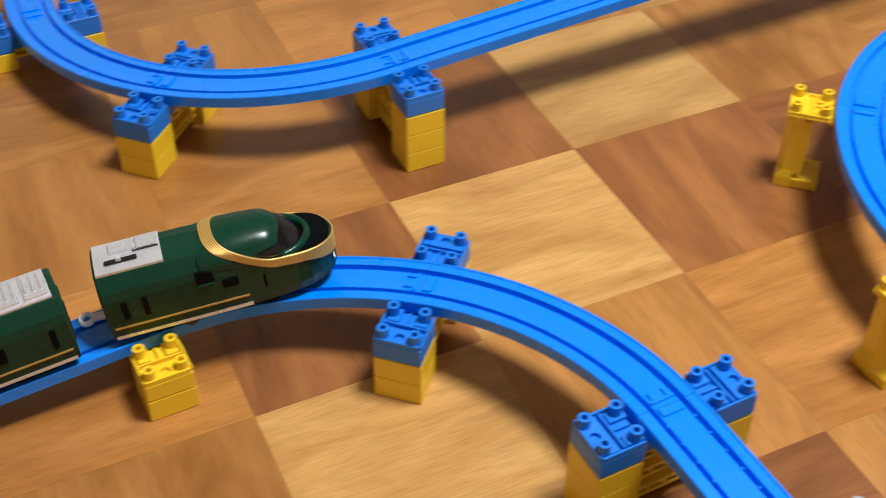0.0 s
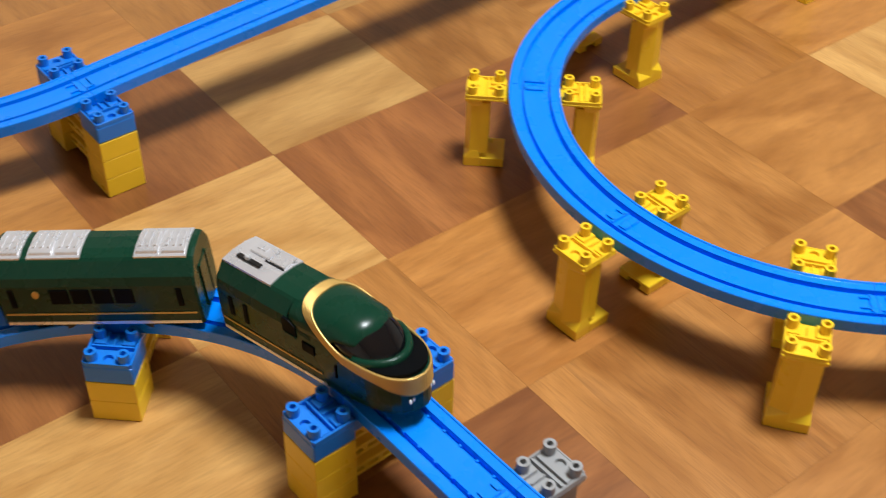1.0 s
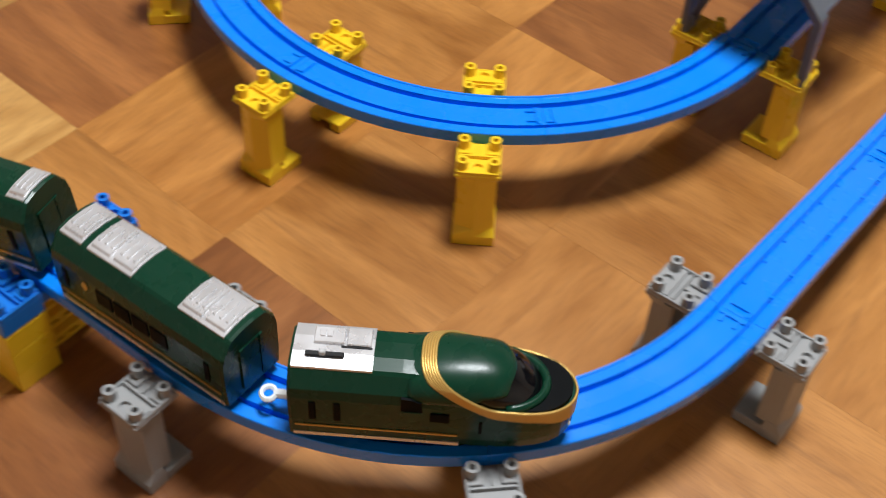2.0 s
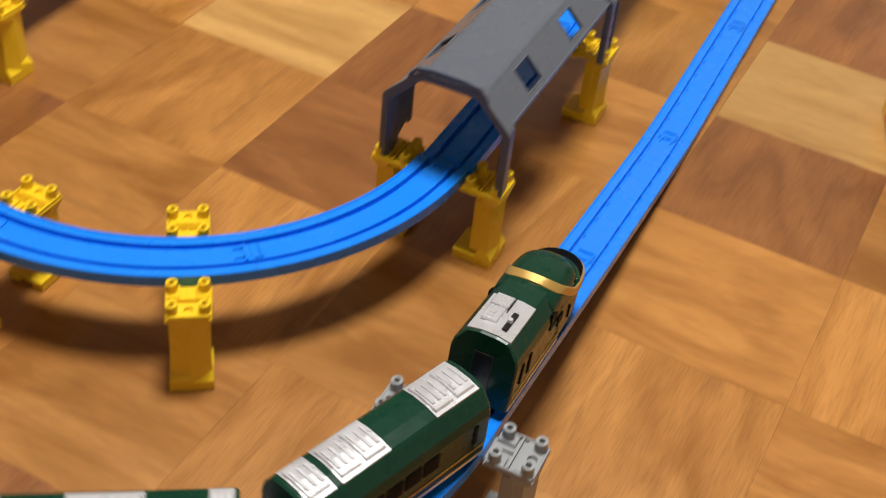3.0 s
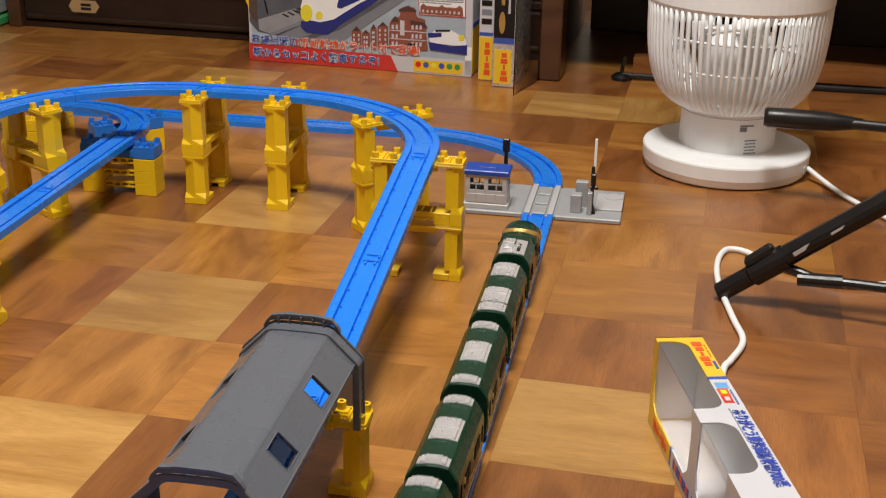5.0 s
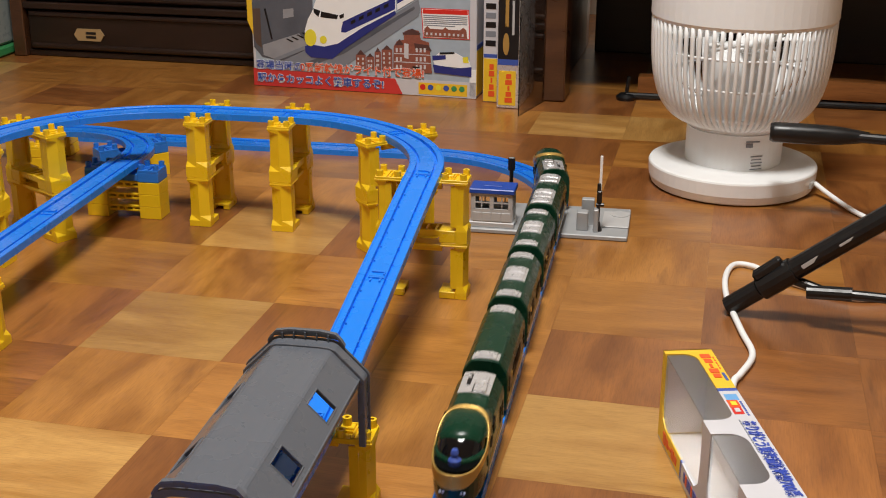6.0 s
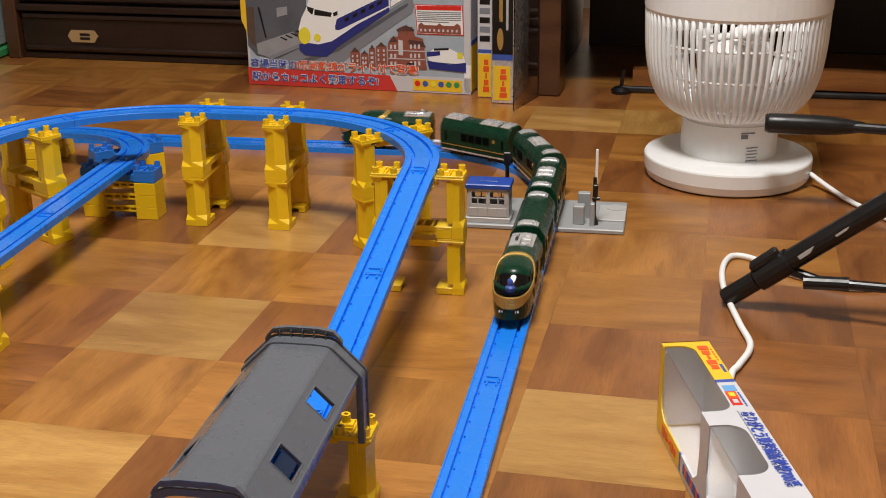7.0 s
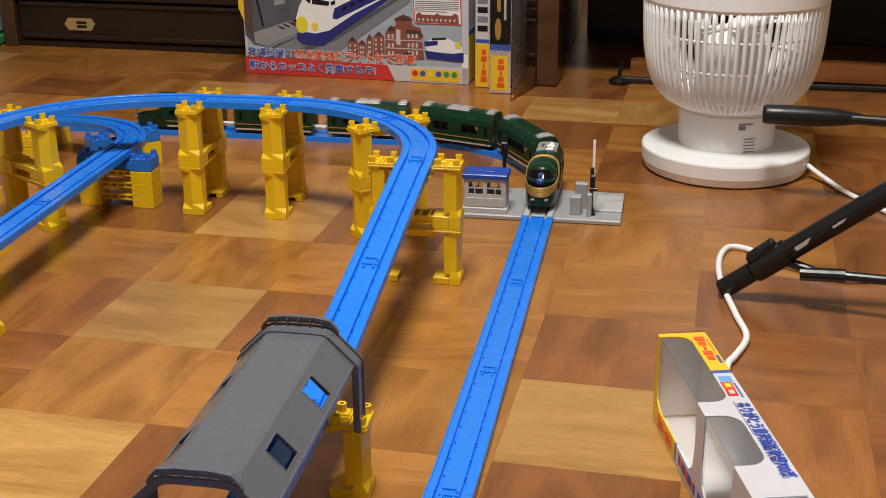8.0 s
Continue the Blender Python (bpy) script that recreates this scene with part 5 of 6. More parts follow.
    flat(c, "printed_building", [(0.2889, 0.1128), (0.3067, 0.121), (0.3222, 0.1136), (0.3204, 0.1106), (0.2907, 0.1092)], BRICKD, up(2.9), 0.0004)
    flat(c, "printed_building", [(0.2748, 0.0899), (0.2833, 0.1014), (0.2911, 0.0907)], BRICKD, up(2.9), 0.0004)
    flat(c, "printed_building", [(0.3104, 0.0953), (0.337, 0.0929), (0.3426, 0.0831), (0.3119, 0.085)], BRICKD, up(2.9), 0.0004)
    flat(c, "printed_building", [(0.2919, 0.0944), (0.3, 0.0933), (0.3, 0.0663), (0.2919, 0.0677)], WHITE2, up(3), 0.0004)
    flat(c, "printed_window", [(0.2726, 0.0757), (0.3407, 0.076), (0.3407, 0.0745), (0.2726, 0.0742)], WHITE2, up(3.1), 0.0004)
    flat(c, "printed_window", [(0.2726, 0.0609), (0.3407, 0.0612), (0.3407, 0.0597), (0.2726, 0.0594)], WHITE2, up(3.1), 0.0004)
    flat(c, "printed_window", [(0.2763, 0.0848), (0.28, 0.0849), (0.28, 0.0775), (0.2763, 0.0773)], WHITE2, up(3.3), 0.0004)
    flat(c, "printed_window", [(0.2837, 0.0851), (0.2874, 0.0853), (0.2874, 0.0779), (0.2837, 0.0777)], WHITE2, up(3.3), 0.0004)
    flat(c, "printed_window", [(0.3133, 0.0865), (0.317, 0.0867), (0.317, 0.0793), (0.3133, 0.0791)], WHITE2, up(3.3), 0.0004)
    flat(c, "printed_window", [(0.3207, 0.0869), (0.3244, 0.0871), (0.3244, 0.0797), (0.3207, 0.0795)], WHITE2, up(3.3), 0.0004)
    flat(c, "printed_window", [(0.3281, 0.0872), (0.3319, 0.0874), (0.3319, 0.08), (0.3281, 0.0798)], WHITE2, up(3.3), 0.0004)
    flat(c, "printed_window", [(0.2763, 0.0685), (0.28, 0.0686), (0.28, 0.0612), (0.2763, 0.061)], WHITE2, up(3.3), 0.0004)
    flat(c, "printed_window", [(0.2837, 0.0688), (0.2874, 0.069), (0.2874, 0.0616), (0.2837, 0.0614)], WHITE2, up(3.3), 0.0004)
    flat(c, "printed_window", [(0.3133, 0.0702), (0.317, 0.0704), (0.317, 0.063), (0.3133, 0.0628)], WHITE2, up(3.3), 0.0004)
    flat(c, "printed_window", [(0.3207, 0.0706), (0.3244, 0.0708), (0.3244, 0.0634), (0.3207, 0.0632)], WHITE2, up(3.3), 0.0004)
    flat(c, "printed_window", [(0.3281, 0.0709), (0.3319, 0.0711), (0.3319, 0.0637), (0.3281, 0.0635)], WHITE2, up(3.3), 0.0004)
    flat(c, "printed_window", [(0.2763, 0.0544), (0.28, 0.0546), (0.28, 0.0472), (0.2763, 0.047)], WHITE2, up(3.3), 0.0004)
    flat(c, "printed_window", [(0.2837, 0.0547), (0.2874, 0.0549), (0.2874, 0.0475), (0.2837, 0.0473)], WHITE2, up(3.3), 0.0004)
    flat(c, "printed_window", [(0.3133, 0.0562), (0.317, 0.0563), (0.317, 0.0489), (0.3133, 0.0488)], WHITE2, up(3.3), 0.0004)
    flat(c, "printed_window", [(0.3207, 0.0565), (0.3244, 0.0567), (0.3244, 0.0493), (0.3207, 0.0491)], WHITE2, up(3.3), 0.0004)
    flat(c, "printed_window", [(0.3281, 0.0569), (0.3319, 0.0571), (0.3319, 0.0496), (0.3281, 0.0495)], WHITE2, up(3.3), 0.0004)
    flat(c, "printed_building", [(0.3074, 0.0537), (0.3204, 0.0532), (0.3204, 0.0424), (0.3074, 0.0425)], BLACK, up(3.4), 0.0004)
    flat(c, "printed_train", [(0.3437, 0.0702), (0.3574, 0.0812), (0.3852, 0.0826), (0.4111, 0.0697), (0.4156, 0.0544), (0.3481, 0.0575)], WHITE, up(2.2), 0.0004)
    flat(c, "printed_train", [(0.3444, 0.0591), (0.3852, 0.0537), (0.4156, 0.0581), (0.4156, 0.0403), (0.3481, 0.0445)], BDARK, up(2.8), 0.0004)
    flat(c, "printed_train", [(0.3437, 0.0747), (0.3685, 0.077), (0.3685, 0.0696), (0.3444, 0.0658)], BDARK, up(2.8), 0.0004)
    flat(c, "printed_window", [(0.3574, 0.0812), (0.3844, 0.0833), (0.3844, 0.0799), (0.3574, 0.0775)], BLACK, up(2.8), 0.0004)
    flat(c, "printed_lamp", [(0.3993, 0.0744), (0.4093, 0.0763), (0.4104, 0.0653), (0.4007, 0.0648)], YPRINT, up(3), 0.0004)
    flat(c, "printed_box", [(0.3233, 0.1581), (0.4104, 0.1586), (0.4122, 0.1061), (0.327, 0.1057)], RCARD, up(2), 0.0004)
    flat(c, "printed_box", [(0.3248, 0.1567), (0.4089, 0.157), (0.4107, 0.1075), (0.3285, 0.1073)], WHITE, up(2.6), 0.0004)
    flat(c, "printed_box", [(0.3267, 0.1561), (0.4081, 0.157), (0.4081, 0.1496), (0.3267, 0.1487)], RCARD, up(3.2), 0.0004)
    flat(c, "printed_line", [(0.3278, 0.1461), (0.4074, 0.1466), (0.4074, 0.1451), (0.3278, 0.1446)], GCARD, up(3.2), 0.0004)
    flat(c, "printed_line", [(0.3278, 0.1428), (0.4074, 0.1433), (0.4074, 0.1418), (0.3278, 0.1413)], GCARD, up(3.2), 0.0004)
    flat(c, "printed_line", [(0.3278, 0.1394), (0.4074, 0.1399), (0.4074, 0.1385), (0.3278, 0.138)], GCARD, up(3.2), 0.0004)
    flat(c, "printed_line", [(0.3278, 0.1361), (0.4074, 0.1366), (0.4074, 0.1351), (0.3278, 0.1346)], GCARD, up(3.2), 0.0004)
    flat(c, "printed_line", [(0.3278, 0.1328), (0.4074, 0.1333), (0.4074, 0.1318), (0.3278, 0.1313)], GCARD, up(3.2), 0.0004)
    flat(c, "printed_line", [(0.3278, 0.1294), (0.3852, 0.1289), (0.3852, 0.1274), (0.3278, 0.128)], GCARD, up(3.2), 0.0004)
    flat(c, "printed_building", [(0.3289, 0.1084), (0.3296, 0.1221), (0.3348, 0.1268), (0.34, 0.1226), (0.363, 0.1222), (0.3681, 0.1262), (0.3733, 0.1224), (0.3944, 0.1223), (0.4, 0.127), (0.4059, 0.1228), (0.4074, 0.1081)], BRICKP, up(3.2), 0.0004)
    flat(c, "printed_window", [(0.3326, 0.1156), (0.3359, 0.1158), (0.3359, 0.1113), (0.3326, 0.1112)], WHITE2, up(3.6), 0.0004)
    flat(c, "printed_window", [(0.3407, 0.1156), (0.3441, 0.1158), (0.3441, 0.1113), (0.3407, 0.1112)], WHITE2, up(3.6), 0.0004)
    flat(c, "printed_window", [(0.3489, 0.1156), (0.3522, 0.1158), (0.3522, 0.1114), (0.3489, 0.1112)], WHITE2, up(3.6), 0.0004)
    flat(c, "printed_window", [(0.357, 0.1157), (0.3604, 0.1158), (0.3604, 0.1114), (0.357, 0.1112)], WHITE2, up(3.6), 0.0004)
    flat(c, "printed_window", [(0.3652, 0.1157), (0.3685, 0.1158), (0.3685, 0.1114), (0.3652, 0.1112)], WHITE2, up(3.6), 0.0004)
    flat(c, "printed_window", [(0.3733, 0.1157), (0.3767, 0.1159), (0.3767, 0.1114), (0.3733, 0.1113)], WHITE2, up(3.6), 0.0004)
    flat(c, "printed_window", [(0.3815, 0.1157), (0.3848, 0.1159), (0.3848, 0.1114), (0.3815, 0.1113)], WHITE2, up(3.6), 0.0004)
    flat(c, "printed_window", [(0.3896, 0.1158), (0.393, 0.1159), (0.393, 0.1115), (0.3896, 0.1113)], WHITE2, up(3.6), 0.0004)
    flat(c, "printed_window", [(0.3978, 0.1158), (0.4011, 0.1159), (0.4011, 0.1115), (0.3978, 0.1113)], WHITE2, up(3.6), 0.0004)
    # base strip
    flat(c, "printed_band", rect(0.0, 0.001, W, 0.030), WHITE2, up(1), 0.0004)
    flat(c, "printed_band", [(0.0, 0.001), (0.288, 0.001), (0.274, 0.029), (0.0, 0.033)], RCARD2, up(2), 0.0004, "red wedge at the foot")
    flat(c, "printed_band", rect(0.318, 0.004, 0.408, 0.025), YCARD, up(2), 0.0004, "yellow label with round marks")
    for k, mat in enumerate((RCARD, BCARD, YPRINT, BCARD, GREENP, GREENP)):
        x = 0.326 + 0.0145 * k
        flat(c, "printed_mark", [(x + 0.0052 * math.cos(2 * PI * q / 14), 0.017 + 0.0052 * math.sin(2 * PI * q / 14)) for q in range(14)], mat, up(3), 0.0003)
    for text, x, y, size, mat in (("登場当時の", 0.006, 0.034, 0.0185, BCARD), ("0系新幹線がライト付で登場!", 0.093, 0.034, 0.0185, RCARD), ("駅からカッコよく発車するぞ!", 0.008, 0.010, 0.0185, BCARD)):
        for dx, dy in ((-0.0011, 0), (0.0011, 0), (0, 0.0011), (0, -0.0011)):
            glyphs(text, size, WHITE, c, Matrix.Translation((x + dx, -0.0024, y + dy)) @ F, "lettering_edge")
        glyphs(text, size, ORED if mat is RCARD else mat, c, Matrix.Translation((x, -0.0030, y)) @ F, "lettering", "", 0.0003)
    # yellow and blue printed end
    bm = bmesh.new()
    box(bm, 0.0008, D - 0.004, 0.080, W + 0.0004, D / 2, 0.046)
    part("end_print", bm, YCARD, c, "yellow printed end")
    bm = bmesh.new()
    box(bm, 0.0008, D - 0.004, 0.008, W + 0.0006, D / 2, 0.092)
    part("end_print", bm, BCARD, c)
    # rubbed corner
    bm = bmesh.new()
    box(bm, 0.012, 0.0012, 0.05, W - 0.006, -0.0004, 0.028, 0.0003)
    part("worn_edge", bm, WHITE, c)
    return c


RCARD2 = plastic("red_wedge_print", (0.62, 0.045, 0.04), 0.4)
YPRINT = plastic("lemon_print", (0.85, 0.75, 0.05), 0.4)
GREENP = plastic("green_print", (0.05, 0.3, 0.1), 0.4)
big_carton()


def slim_carton(x, y, w, d, h, front_top, label, turn=-0.02):
    c = thing("slim_carton", Matrix.Translation((x, y, 0)) @ Matrix.Rotation(turn, 4, "Z"), label, "carton")
    bm = bmesh.new()
    box(bm, w, d, h, 0, d / 2, h / 2 + 0.0005, 0.001)
    part("carton_body", bm, WHITE2 if front_top is WHITE2 else SILVER, c)
    F = Matrix.Rotation(PI / 2, 4, "X")
    if front_top is WHITE2:
        flat(c, "printed_band", rect(-w / 2 + 0.001, 0.002, w / 2 - 0.001, 0.078), YCARD, F, 0.0005, "yellow printed panel")
        flat(c, "printed_band", rect(-w / 2 + 0.001, 0.080, w / 2 - 0.001, 0.086), BCARD, F, 0.0005)
        brand_bar(c, Matrix.Translation((-0.003, -0.0006, 0.010)) @ F, 0.060, 0.011)
        for k in range(5):
            flat(c, "printed_mark", rect(-0.009, 0.100 + 0.016 * k, 0.009, 0.110 + 0.016 * k), GCARD if k % 2 else BLACK, F, 0.0005)
    else:
        flat(c, "printed_band", rect(-w / 2 + 0.001, 0.086, w / 2 - 0.001, h - 0.002), BLACK, F, 0.0005, "black printed panel")
        flat(c, "printed_band", rect(-w / 2 + 0.001, 0.076, w / 2 - 0.001, 0.086), BCARD, F, 0.0005)
        flat(c, "printed_band", rect(-w / 2 + 0.003, 0.006, w / 2 - 0.005, 0.066), YCARD, F, 0.0005, "yellow brand label")
        brand_bar(c, Matrix.Translation((-0.005, -0.0006, 0.010)) @ F, 0.052, 0.013)
        ring = [(0.0055 * math.cos(2 * PI * k / 20) - 0.004, 0.112 + 0.019 * math.sin(2 * PI * k / 20)) for k in range(20)]
        flat(c, "printed_mark", ring, GOLD, Matrix.Translation((0, -0.0004, 0)) @ F, 0.0004, "gold oval emblem")
        flat(c, "printed_mark", rect(-0.006, 0.142, 0.000, 0.190), GOLD, Matrix.Translation((0, -0.0002, 0)) @ F, 0.0004)
        flat(c, "printed_mark", rect(0.006, 0.128, 0.010, 0.186), PALE, Matrix.Translation((0, -0.0002, 0)) @ F, 0.0004)
    return c


slim_carton(0.052, 0.952, 0.026, 0.12, 0.235, WHITE2, "narrow white carton with a yellow lower end")
slim_carton(0.090, 0.915, 0.038, 0.14, 0.235, BLACK, "narrow black and silver carton with yellow label")
bm = bmesh.new()
box(bm, 0.0016, 0.16, 0.235, 0, 0.08, 0.1180, 0.0003)
solid("plastic_sleeve", bm, CLEAR, Matrix.Translation((0.118, 0.865, 0.0)) @ Matrix.Rotation(-0.22, 4, "Z"), "clear plastic sleeve standing on edge beside the cartons", "plastic sheet")


def window_box():
    """The empty window carton lying by the track; local x along its length away from its far end, y across."""
    p, q = Vector((0.4255, -0.2035, 0)), Vector((0.4640, -0.1915, 0))
    across = (q - p).normalized()
    along = Vector((across.y, -across.x, 0))
    m = Matrix(((along.x, across.x, 0, p.x), (along.y, across.y, 0, p.y), (0, 0, 1, 0), (0, 0, 0, 1)))
    L, W, H = 0.46, 0.0405, 0.081
    c = thing("window_box", m, "empty white, yellow and blue toy carton with clear window", "carton")
    tk = 0.0012

    def slab(name, x0, x1, y0, y1, z0, z1, mat, label=""):
        bm = bmesh.new()
        box(bm, x1 - x0, y1 - y0, z1 - z0, (x0 + x1) / 2, (y0 + y1) / 2, (z0 + z1) / 2)
        return part(name, bm, mat, c, label)
    slab("bottom_panel", 0, L, 0, W, 0.0005, 0.0005 + tk, PALE)
    slab("far_end", 0, tk, 0, W, 0.002, H, YCARD, "yellow end panel")
    slab("near_end", L - tk, L, 0, W, 0.002, H, WHITE2)
    slab("back_panel", 0, L, W - tk, W, 0.002, H - tk, WHITE2)
    slab("inner_liner", tk, tk + 0.0006, tk, W - tk, 0.003, H - 0.003, WHITE2)
    # top panel: yellow head, blue line, white run; the window cuts its edge in two bays
    T = Matrix.Translation((0, 0, H - tk))

    def top(outline, mat, label="", d=tk, lift=0.0):
        bm = bmesh.new()
        prism(bm, outline, 0.0, d, "z")
        return part("top_panel", bm, mat, c, label, m=Matrix.Translation((0, 0, lift)) @ T)
    bay = lambda x0, x1, depth, r: [(x0, 0.0)] + [(x0 + r - r * math.cos(t), depth - r + r * math.sin(t)) for t in [PI / 2 * k / 5 for k in range(6)]] + [(x1 - r + r * math.sin(t), depth - r + r * math.cos(t)) for t in [PI / 2 * k / 5 for k in range(6)]] + [(x1, 0.0)]
    b1, b2 = bay(0.008, 0.1245, 0.025, 0.012), bay(0.146, 0.217, 0.025, 0.014)
    X1, X2 = 0.073, 0.078
    top([(0, 0)] + b1[:7] + [(X1, 0.025), (X1, W), (0, W)], YCARD, "yellow top panel")
    top([(X1, 0.025), (X2, 0.025), (X2, W), (X1, W)], BCARD)
    top([(X2, 0.025)] + b1[7:] + b2 + [(L, 0), (L, W), (X2, W)], WHITE2, "white top panel with cut-out window")
    # side facing the track: low strip, post between the bays and the closed near part

    def side(outline, mat, label=""):
        bm = bmesh.new()
        prism(bm, outline, 0.0, tk, "y")
        part("side_panel", bm, mat, c, label)
    side([(0, 0.002), (X1, 0.002), (X1, 0.018), (0.022, 0.018), (0.012, 0.024), (0.009, 0.034), (0.009, H - tk), (0, H - tk)], YCARD, "yellow side strip")
    side([(X1, 0.002), (X2, 0.002), (X2, 0.018), (X1, 0.018)], BCARD)
    side([(X2, 0.002), (L, 0.002), (L, H - tk), (0.217, H - tk), (0.215, 0.060), (0.213, 0.040), (0.208, 0.024), (0.199, 0.018), (0.160, 0.018), (0.150, 0.024), (0.146, 0.040), (0.146, H - tk), (0.1245, H - tk), (0.126, 0.045), (0.124, 0.026), (0.114, 0.018), (X2, 0.018)], WHITE2, "white side panel with cut-out windows")
    bm = bmesh.new()
    prism(bm, [(0.0014, 0.014), (0.0014, H - 0.0016), (0.0275, H - 0.0016), (0.0275, H - 0.0019), (0.0017, H - 0.0019), (0.0017, 0.014)], 0.006, 0.220)
    film = part("window_film", bm, CLEAR, c, "clear plastic window bent over the edge")
    film.visible_shadow = False
    # printing

    def mark(x0, x1, y0, y1, mat, label="", lift=tk):
        top(rect(x0, y0, x1, y1), mat, label, 0.0003, lift)
    brand_bar(c, Matrix(((0, 1, 0, 0.010), (1, 0, 0, 0.0275), (0, 0, 1, H + 0.0001), (0, 0, 0, 1))), 0.046, 0.0085)
    for k in range(5):
        mark(0.016 + 0.005 * k, 0.019 + 0.005 * k, 0.0372, 0.0384, ORED)
    mark(0.046, 0.060, 0.0365, 0.0388, BCARD)
    # small badge
    mark(0.084, 0.094, 0.0272, 0.0372, BSKY, "small coloured badge")
    mark(0.094, 0.106, 0.0265, 0.0350, ORED)
    mark(0.106, 0.117, 0.0265, 0.0345, RCARD)
    mark(0.097, 0.103, 0.0285, 0.0330, YPRINT, "", tk + 0.0004)
    mark(0.108, 0.114, 0.0285, 0.0325, WHITE2, "", tk + 0.0004)
    for k in range(7):
        mark(0.096 + 0.0035 * k, 0.0985 + 0.0035 * k, 0.0360, 0.0376, BCARD)
    for k in range(12):
        mark(0.126 + 0.0042 * k, 0.1292 + 0.0042 * k, 0.0266, 0.0276, GCARD)
    wide = Matrix.Diagonal((0.97, 1.40, 1, 1))
    glyphs("ありがとう東海道新幹線700系", 0.0082, PLILAC, c, Matrix.Translation((0.1285, 0.0287, H + 0.0001)) @ wide, "lettering_edge", "", 0.0006)
    glyphs("ありがとう東海道新幹線700系", 0.0082, BTEXT, c, Matrix.Translation((0.1285, 0.0287, H + 0.0006)) @ wide, "lettering", "blue slogan lettering", 0.00022)
    # photograph of a train, then lines of small print
    mark(0.258, 0.312, 0.008, 0.0365, GCARD, "train photograph")
    mark(0.2605, 0.3095, 0.0095, 0.035, GDARK, "", tk + 0.0004)
    top([(0.266, 0.014), (0.276, 0.0110), (0.300, 0.0230), (0.3085, 0.0325), (0.3000, 0.0335), (0.272, 0.0250)], WHITE, "", 0.0003, tk + 0.0008)
    top([(0.268, 0.0175), (0.278, 0.0150), (0.284, 0.0185), (0.276, 0.0215)], BLACK, "", 0.0003, tk + 0.0012)
    for k in range(6):
        for j in range(5):
            mark(0.320 + 0.006 * k, 0.3235 + 0.006 * k, 0.009 + 0.0055 * j, 0.0132 + 0.0055 * j, BTEXT)
    for k in range(3):
        mark(0.365 + 0.03 * k, 0.387 + 0.03 * k, 0.010, 0.034, BCARD if k % 2 else GCARD)
    # side printing
    brand_bar(c, Matrix(((0, 1, 0, 0.018), (0, 0, -1, -0.0001), (1, 0, 0, 0.0045), (0, 0, 0, 1))), 0.046, 0.010)
    for k in range(9):
        slab("side_print", 0.086 + 0.0055 * k, 0.0900 + 0.0055 * k, -0.0004, 0.0002, 0.006, 0.0145, (BTEXT, ORED, BTEXT)[k % 3])
    for k in range(12):
        slab("side_print", 0.142 + 0.0068 * k, 0.1472 + 0.0068 * k, -0.0004, 0.0002, 0.005, 0.0150, BTEXT)
    slab("side_print", 0.24, 0.31, -0.0004, 0.0002, 0.014, 0.060, GCARD)
    return c


PLILAC = plastic("pale_lilac_print", (0.42, 0.46, 0.68), 0.4)
BTEXT = plastic("royal_blue_print", (0.035, 0.075, 0.46), 0.4)
BSKY = plastic("sky_blue_print", (0.15, 0.4, 0.75), 0.4)
window_box()


# ---- furniture behind ----
def cabinet():
    c = thing("cabinet", Matrix.Translation((-0.95, 1.12, 0)), "dark brown wooden cabinet with a panelled drawer front", "cabinet")
    def slab(name, x0, x1, y0, y1, z0, z1, mat=W_CAB, bev=0.002, label=""):
        bm = bmesh.new()
        box(bm, x1 - x0, y1 - y0, z1 - z0, (x0 + x1) / 2, (y0 + y1) / 2, (z0 + z1) / 2, bev)
        return part(name, bm, mat, c, label)
    slab("side_post", -0.028, 0.0, 0.0, 0.40, 0.0005, 0.42, W_LEG)
    slab("side_post", 1.080, 1.108, 0.0, 0.40, 0.0005, 0.42, W_LEG)
    slab("plinth", 0.0, 1.08, 0.012, 0.03, 0.0005, 0.014)
    slab("carcass", 0.0, 1.08, 0.03, 0.40, 0.0005, 0.42)
    slab("drawer_rail", 0.0, 1.08, 0.002, 0.03, 0.098, 0.112)
    slab("drawer_front", 0.006, 1.074, 0.010, 0.03, 0.016, 0.094)
    slab("drawer_moulding", 0.010, 1.070, 0.004, 0.012, 0.018, 0.028, W_CAB, 0.003)
    slab("drawer_moulding", 0.010, 1.070, 0.004, 0.012, 0.082, 0.092, W_CAB, 0.003)
    slab("upper_drawer_front", 0.006, 1.074, 0.010, 0.03, 0.116, 0.23)
    slab("drawer_moulding", 0.010, 1.070, 0.004, 0.012, 0.118, 0.128, W_CAB, 0.003)
    slab("top_board", -0.04, 1.12, -0.015, 0.41, 0.421, 0.445)
    bm = bmesh.new()
    prism(bm, [(0.108, 0.049), (0.116, 0.037), (0.166, 0.037), (0.174, 0.049), (0.166, 0.061), (0.116, 0.061)], 0.0055, 0.0098, "y")
    plate = part("label_plate", bm, TAN, c, "small tan hexagonal maker's plate")
    for k in range(2):
        bm = bmesh.new()
        box(bm, 0.022, 0.001, 0.005, 0.146, 0.0052, 0.053 - 0.008 * k)
        part("printed_mark", bm, BLACK, plate)
    return c


TAN = plastic("tan_plate", (0.42, 0.28, 0.13), 0.4)
cabinet()


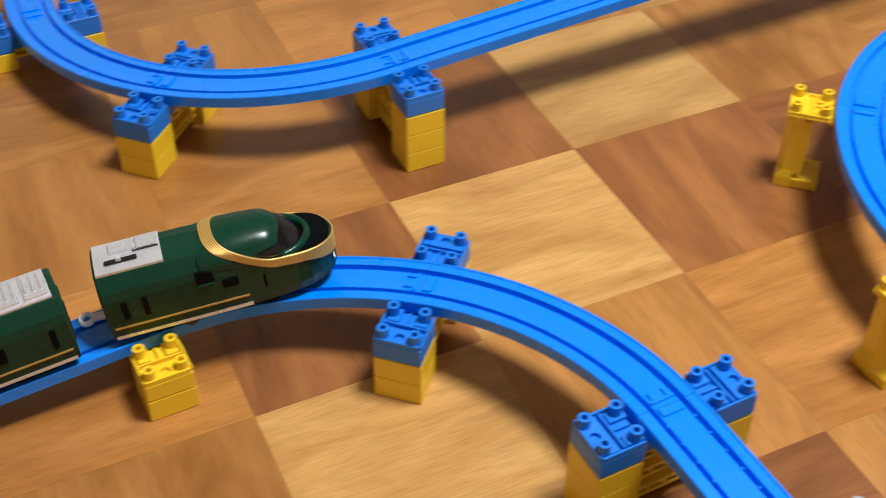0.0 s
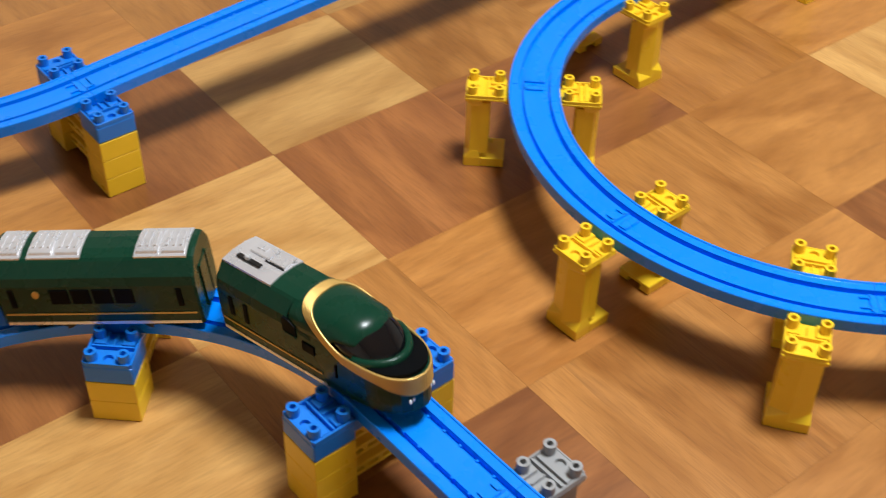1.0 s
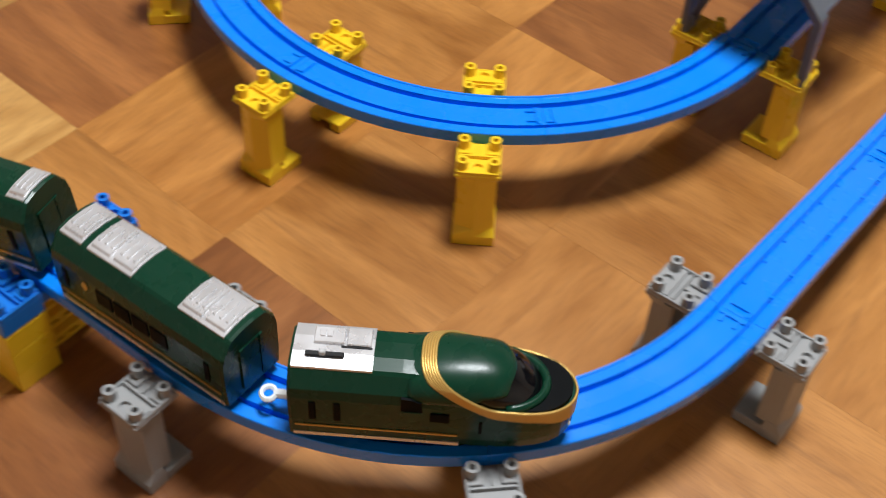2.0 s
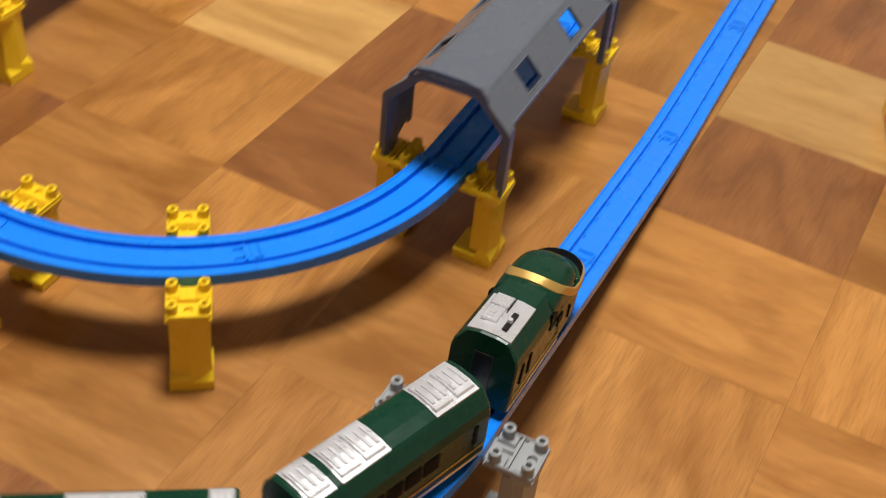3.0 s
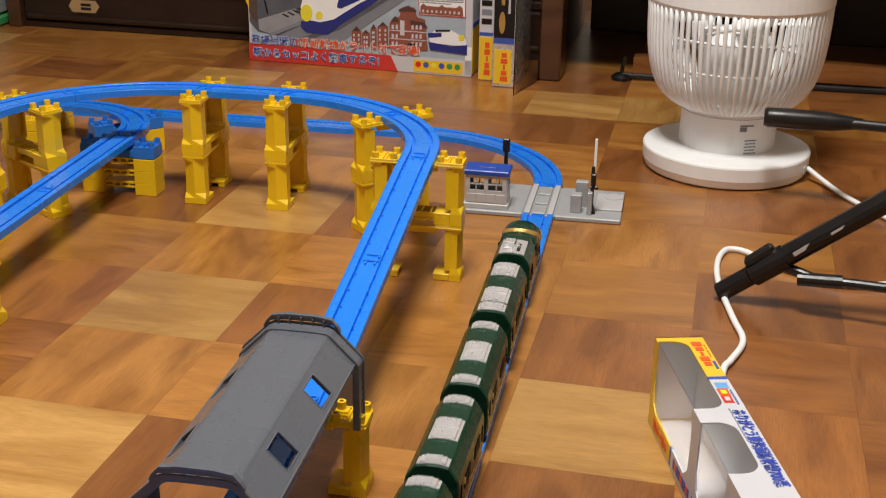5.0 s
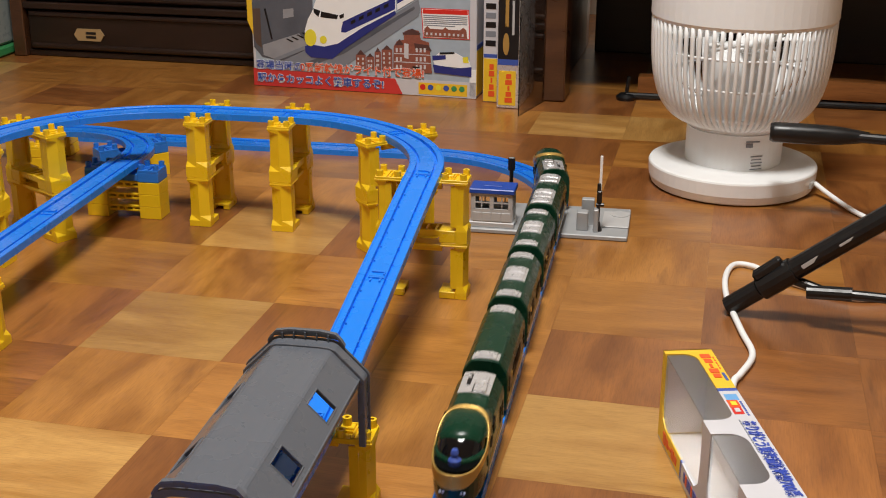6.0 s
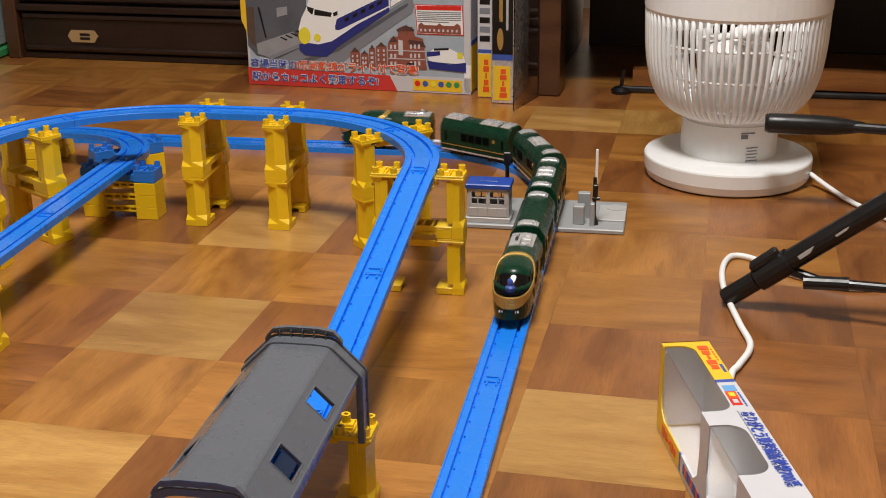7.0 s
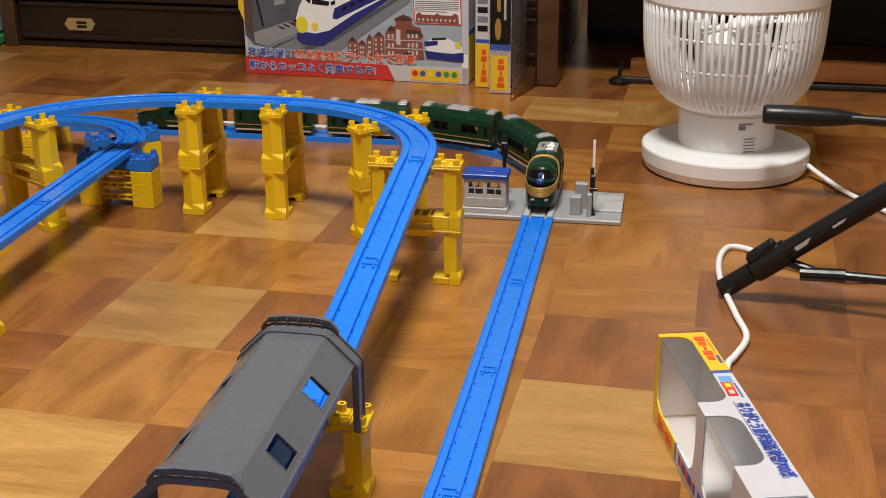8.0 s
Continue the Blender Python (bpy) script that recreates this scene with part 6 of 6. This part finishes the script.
def stand():
    s = thing("television_stand", Matrix.Translation((0.14, 0.99, 0)), "dark brown wooden stand with an open black space below", "stand")
    def slab(name, x0, x1, y0, y1, z0, z1, mat, bev=0.003):
        bm = bmesh.new()
        box(bm, x1 - x0, y1 - y0, z1 - z0, (x0 + x1) / 2, (y0 + y1) / 2, (z0 + z1) / 2, bev)
        return part(name, bm, mat, s)
    slab("front_leg", 0.0, 0.040, -0.01, 0.06, 0.0005, 0.34, W_LEG)
    slab("front_leg", 1.20, 1.24, -0.01, 0.06, 0.0005, 0.34, W_LEG)
    slab("rear_board", 0.04, 1.24, 0.45, 0.47, 0.0005, 0.34, W_CAB)
    slab("side_board", 0.0, 0.02, 0.06, 0.47, 0.0005, 0.34, W_CAB)
    slab("side_board", 1.22, 1.24, 0.06, 0.47, 0.0005, 0.34, W_CAB)
    slab("shelf", 0.02, 1.22, 0.0, 0.45, 0.205, 0.235, W_CAB)
    slab("top_board", -0.01, 1.26, -0.02, 0.48, 0.34, 0.37, W_CAB)
    return s


stand()
bm = bmesh.new()
pts = [(0.30 + 0.024 * k, 0.030 + 0.010 * math.sin(PI * k / 26)) for k in range(27)]
prism(bm, [(x, z) for x, z in pts] + [(x, 0.0005 if k in (0, 1, 2, 24, 25, 26) else 0.006) for k, (x, z) in reversed(list(enumerate(pts)))], 1.085, 1.115, "y")
solid("curved_foot_bar", bm, W_DARK, Matrix(), "low curved wooden foot bar under the dark stand", "foot bar")
st = thing("stand_foot", Matrix.Translation((0.284, 1.03, 0)), "thin black metal stand leg with a round pad", "stand leg")
bm = bmesh.new()
revolve(bm, [(0, 0.0005), (0.017, 0.0005), (0.018, 0.006), (0.012, 0.011), (0, 0.012)], 24)
part("pad", bm, BLACK, st)
bm = bmesh.new()
tube(bm, [(0, 0, 0.008), (0.004, 0, 0.042)], 0.0035, 10)
part("pin", bm, BLACK, st)
bm = bmesh.new()
tube(bm, [(0, 0, 0.008), (0.20, 0.012, 0.006), (0.75, 0.03, 0.006)], 0.0055, 10)
part("bar", bm, BLACK, st)
bx = thing("storage_case", Matrix.Translation((-1.09, 1.0, 0)), "translucent storage case with a green lower rim", "storage case")
bm = bmesh.new()
box(bm, 0.19, 0.30, 0.17, 0, 0.15, 0.105, 0.008)
part("case_body", bm, GCLEAR := plastic("hazy_case_plastic", (0.30, 0.34, 0.33), 0.3), bx)
bm = bmesh.new()
box(bm, 0.20, 0.31, 0.020, 0, 0.15, 0.011, 0.004)
part("case_rim", bm, GREENP, bx, "green rim")


# ---- red girder bridge on the rising line, and the stabled grey rails ----
def girder():
    s0, s1 = rise_line.joint[6], rise_line.joint[8] - 0.012
    a, b = rise_line.at(s0), rise_line.at(s1)
    d = b - a
    L = d.length
    m = Matrix.Translation(a) @ Matrix.Rotation(math.atan2(d.y, d.x), 4, "Z") @ Matrix.Rotation(-math.atan2(d.z, math.hypot(d.x, d.y)), 4, "Y")
    g = thing("girder_bridge", m, "bright red plastic toy truss bridge round the blue rail", "toy bridge")
    for side in (-1, 1):
        y = side * 0.026
        for z, nm in ((-0.006, "bottom_chord"), (0.062, "top_chord")):
            bm = bmesh.new()
            x0, x1 = (0.0, L) if z < 0 else (0.05, L - 0.05)
            box(bm, x1 - x0, 0.006, 0.010, (x0 + x1) / 2, y, z, 0.001)
            part(nm, bm, RED, g)
        n = 8
        for k in range(n):
            xa, xb = L * k / n, L * (k + 1) / n
            up_first = k % 2 == 0
            bm = bmesh.new()
            tube(bm, [(xa, y, -0.004 if up_first else 0.060), (xb, y, 0.060 if up_first else -0.004)], 0.0034, 6)
            part("diagonal", bm, RED, g)
            if k:
                bm = bmesh.new()
                box(bm, 0.005, 0.005, 0.062, xa, y, 0.028)
                part("vertical", bm, RED, g)
    return g


girder()
for x, y, h, n in ((-0.395, 0.100, 176.0, 2), (-0.400, -0.035, 176.0, 2), (-0.395, -0.155, 176.0, 2)):
    siding = Line(x - 0.03, y, h, 0.0085, [(0.216, 0, 0.0085)] * n)
    for k in range(n):
        rail(siding, k, "pale grey plastic toy rail lying on the floor", "grey toy rails", PALE, "siding_rail")
    stop = thing("buffer_stop", siding.frame_at(0.0) @ Matrix.Rotation(PI, 4, "Z") @ Matrix.Translation((0, 0, -0.0085)), "dark grey plastic buffer stop at the rail's end", "toy buffer stop", "buffer stops")
    bm = bmesh.new()
    prism(bm, [(-0.006, 0.0005), (0.046, 0.0005), (0.046, 0.006), (0.030, 0.013), (0.016, 0.017), (0.006, 0.012), (-0.006, 0.010)], -0.020, 0.020, "y")
    part("base", bm, GREYD, stop)
    bm = bmesh.new()
    prism(bm, [(0.008, 0.012), (0.026, 0.012), (0.018, 0.030), (0.014, 0.030)], -0.004, 0.004, "y")
    box(bm, 0.005, 0.030, 0.007, 0.010, 0, 0.021, 0.001)
    part("buffer_beam", bm, GREYD, stop)
    for sgn in (-1, 1):
        bm = bmesh.new()
        cyl(bm, 0.004, 0.008, 0.036, sgn * 0.013, 0.014, 10)
        part("peg", bm, GREYD, stop)
lay_tiles()


def motions():
    for i, car in enumerate(cars):
        walk(car, train_rows(i))


motions()
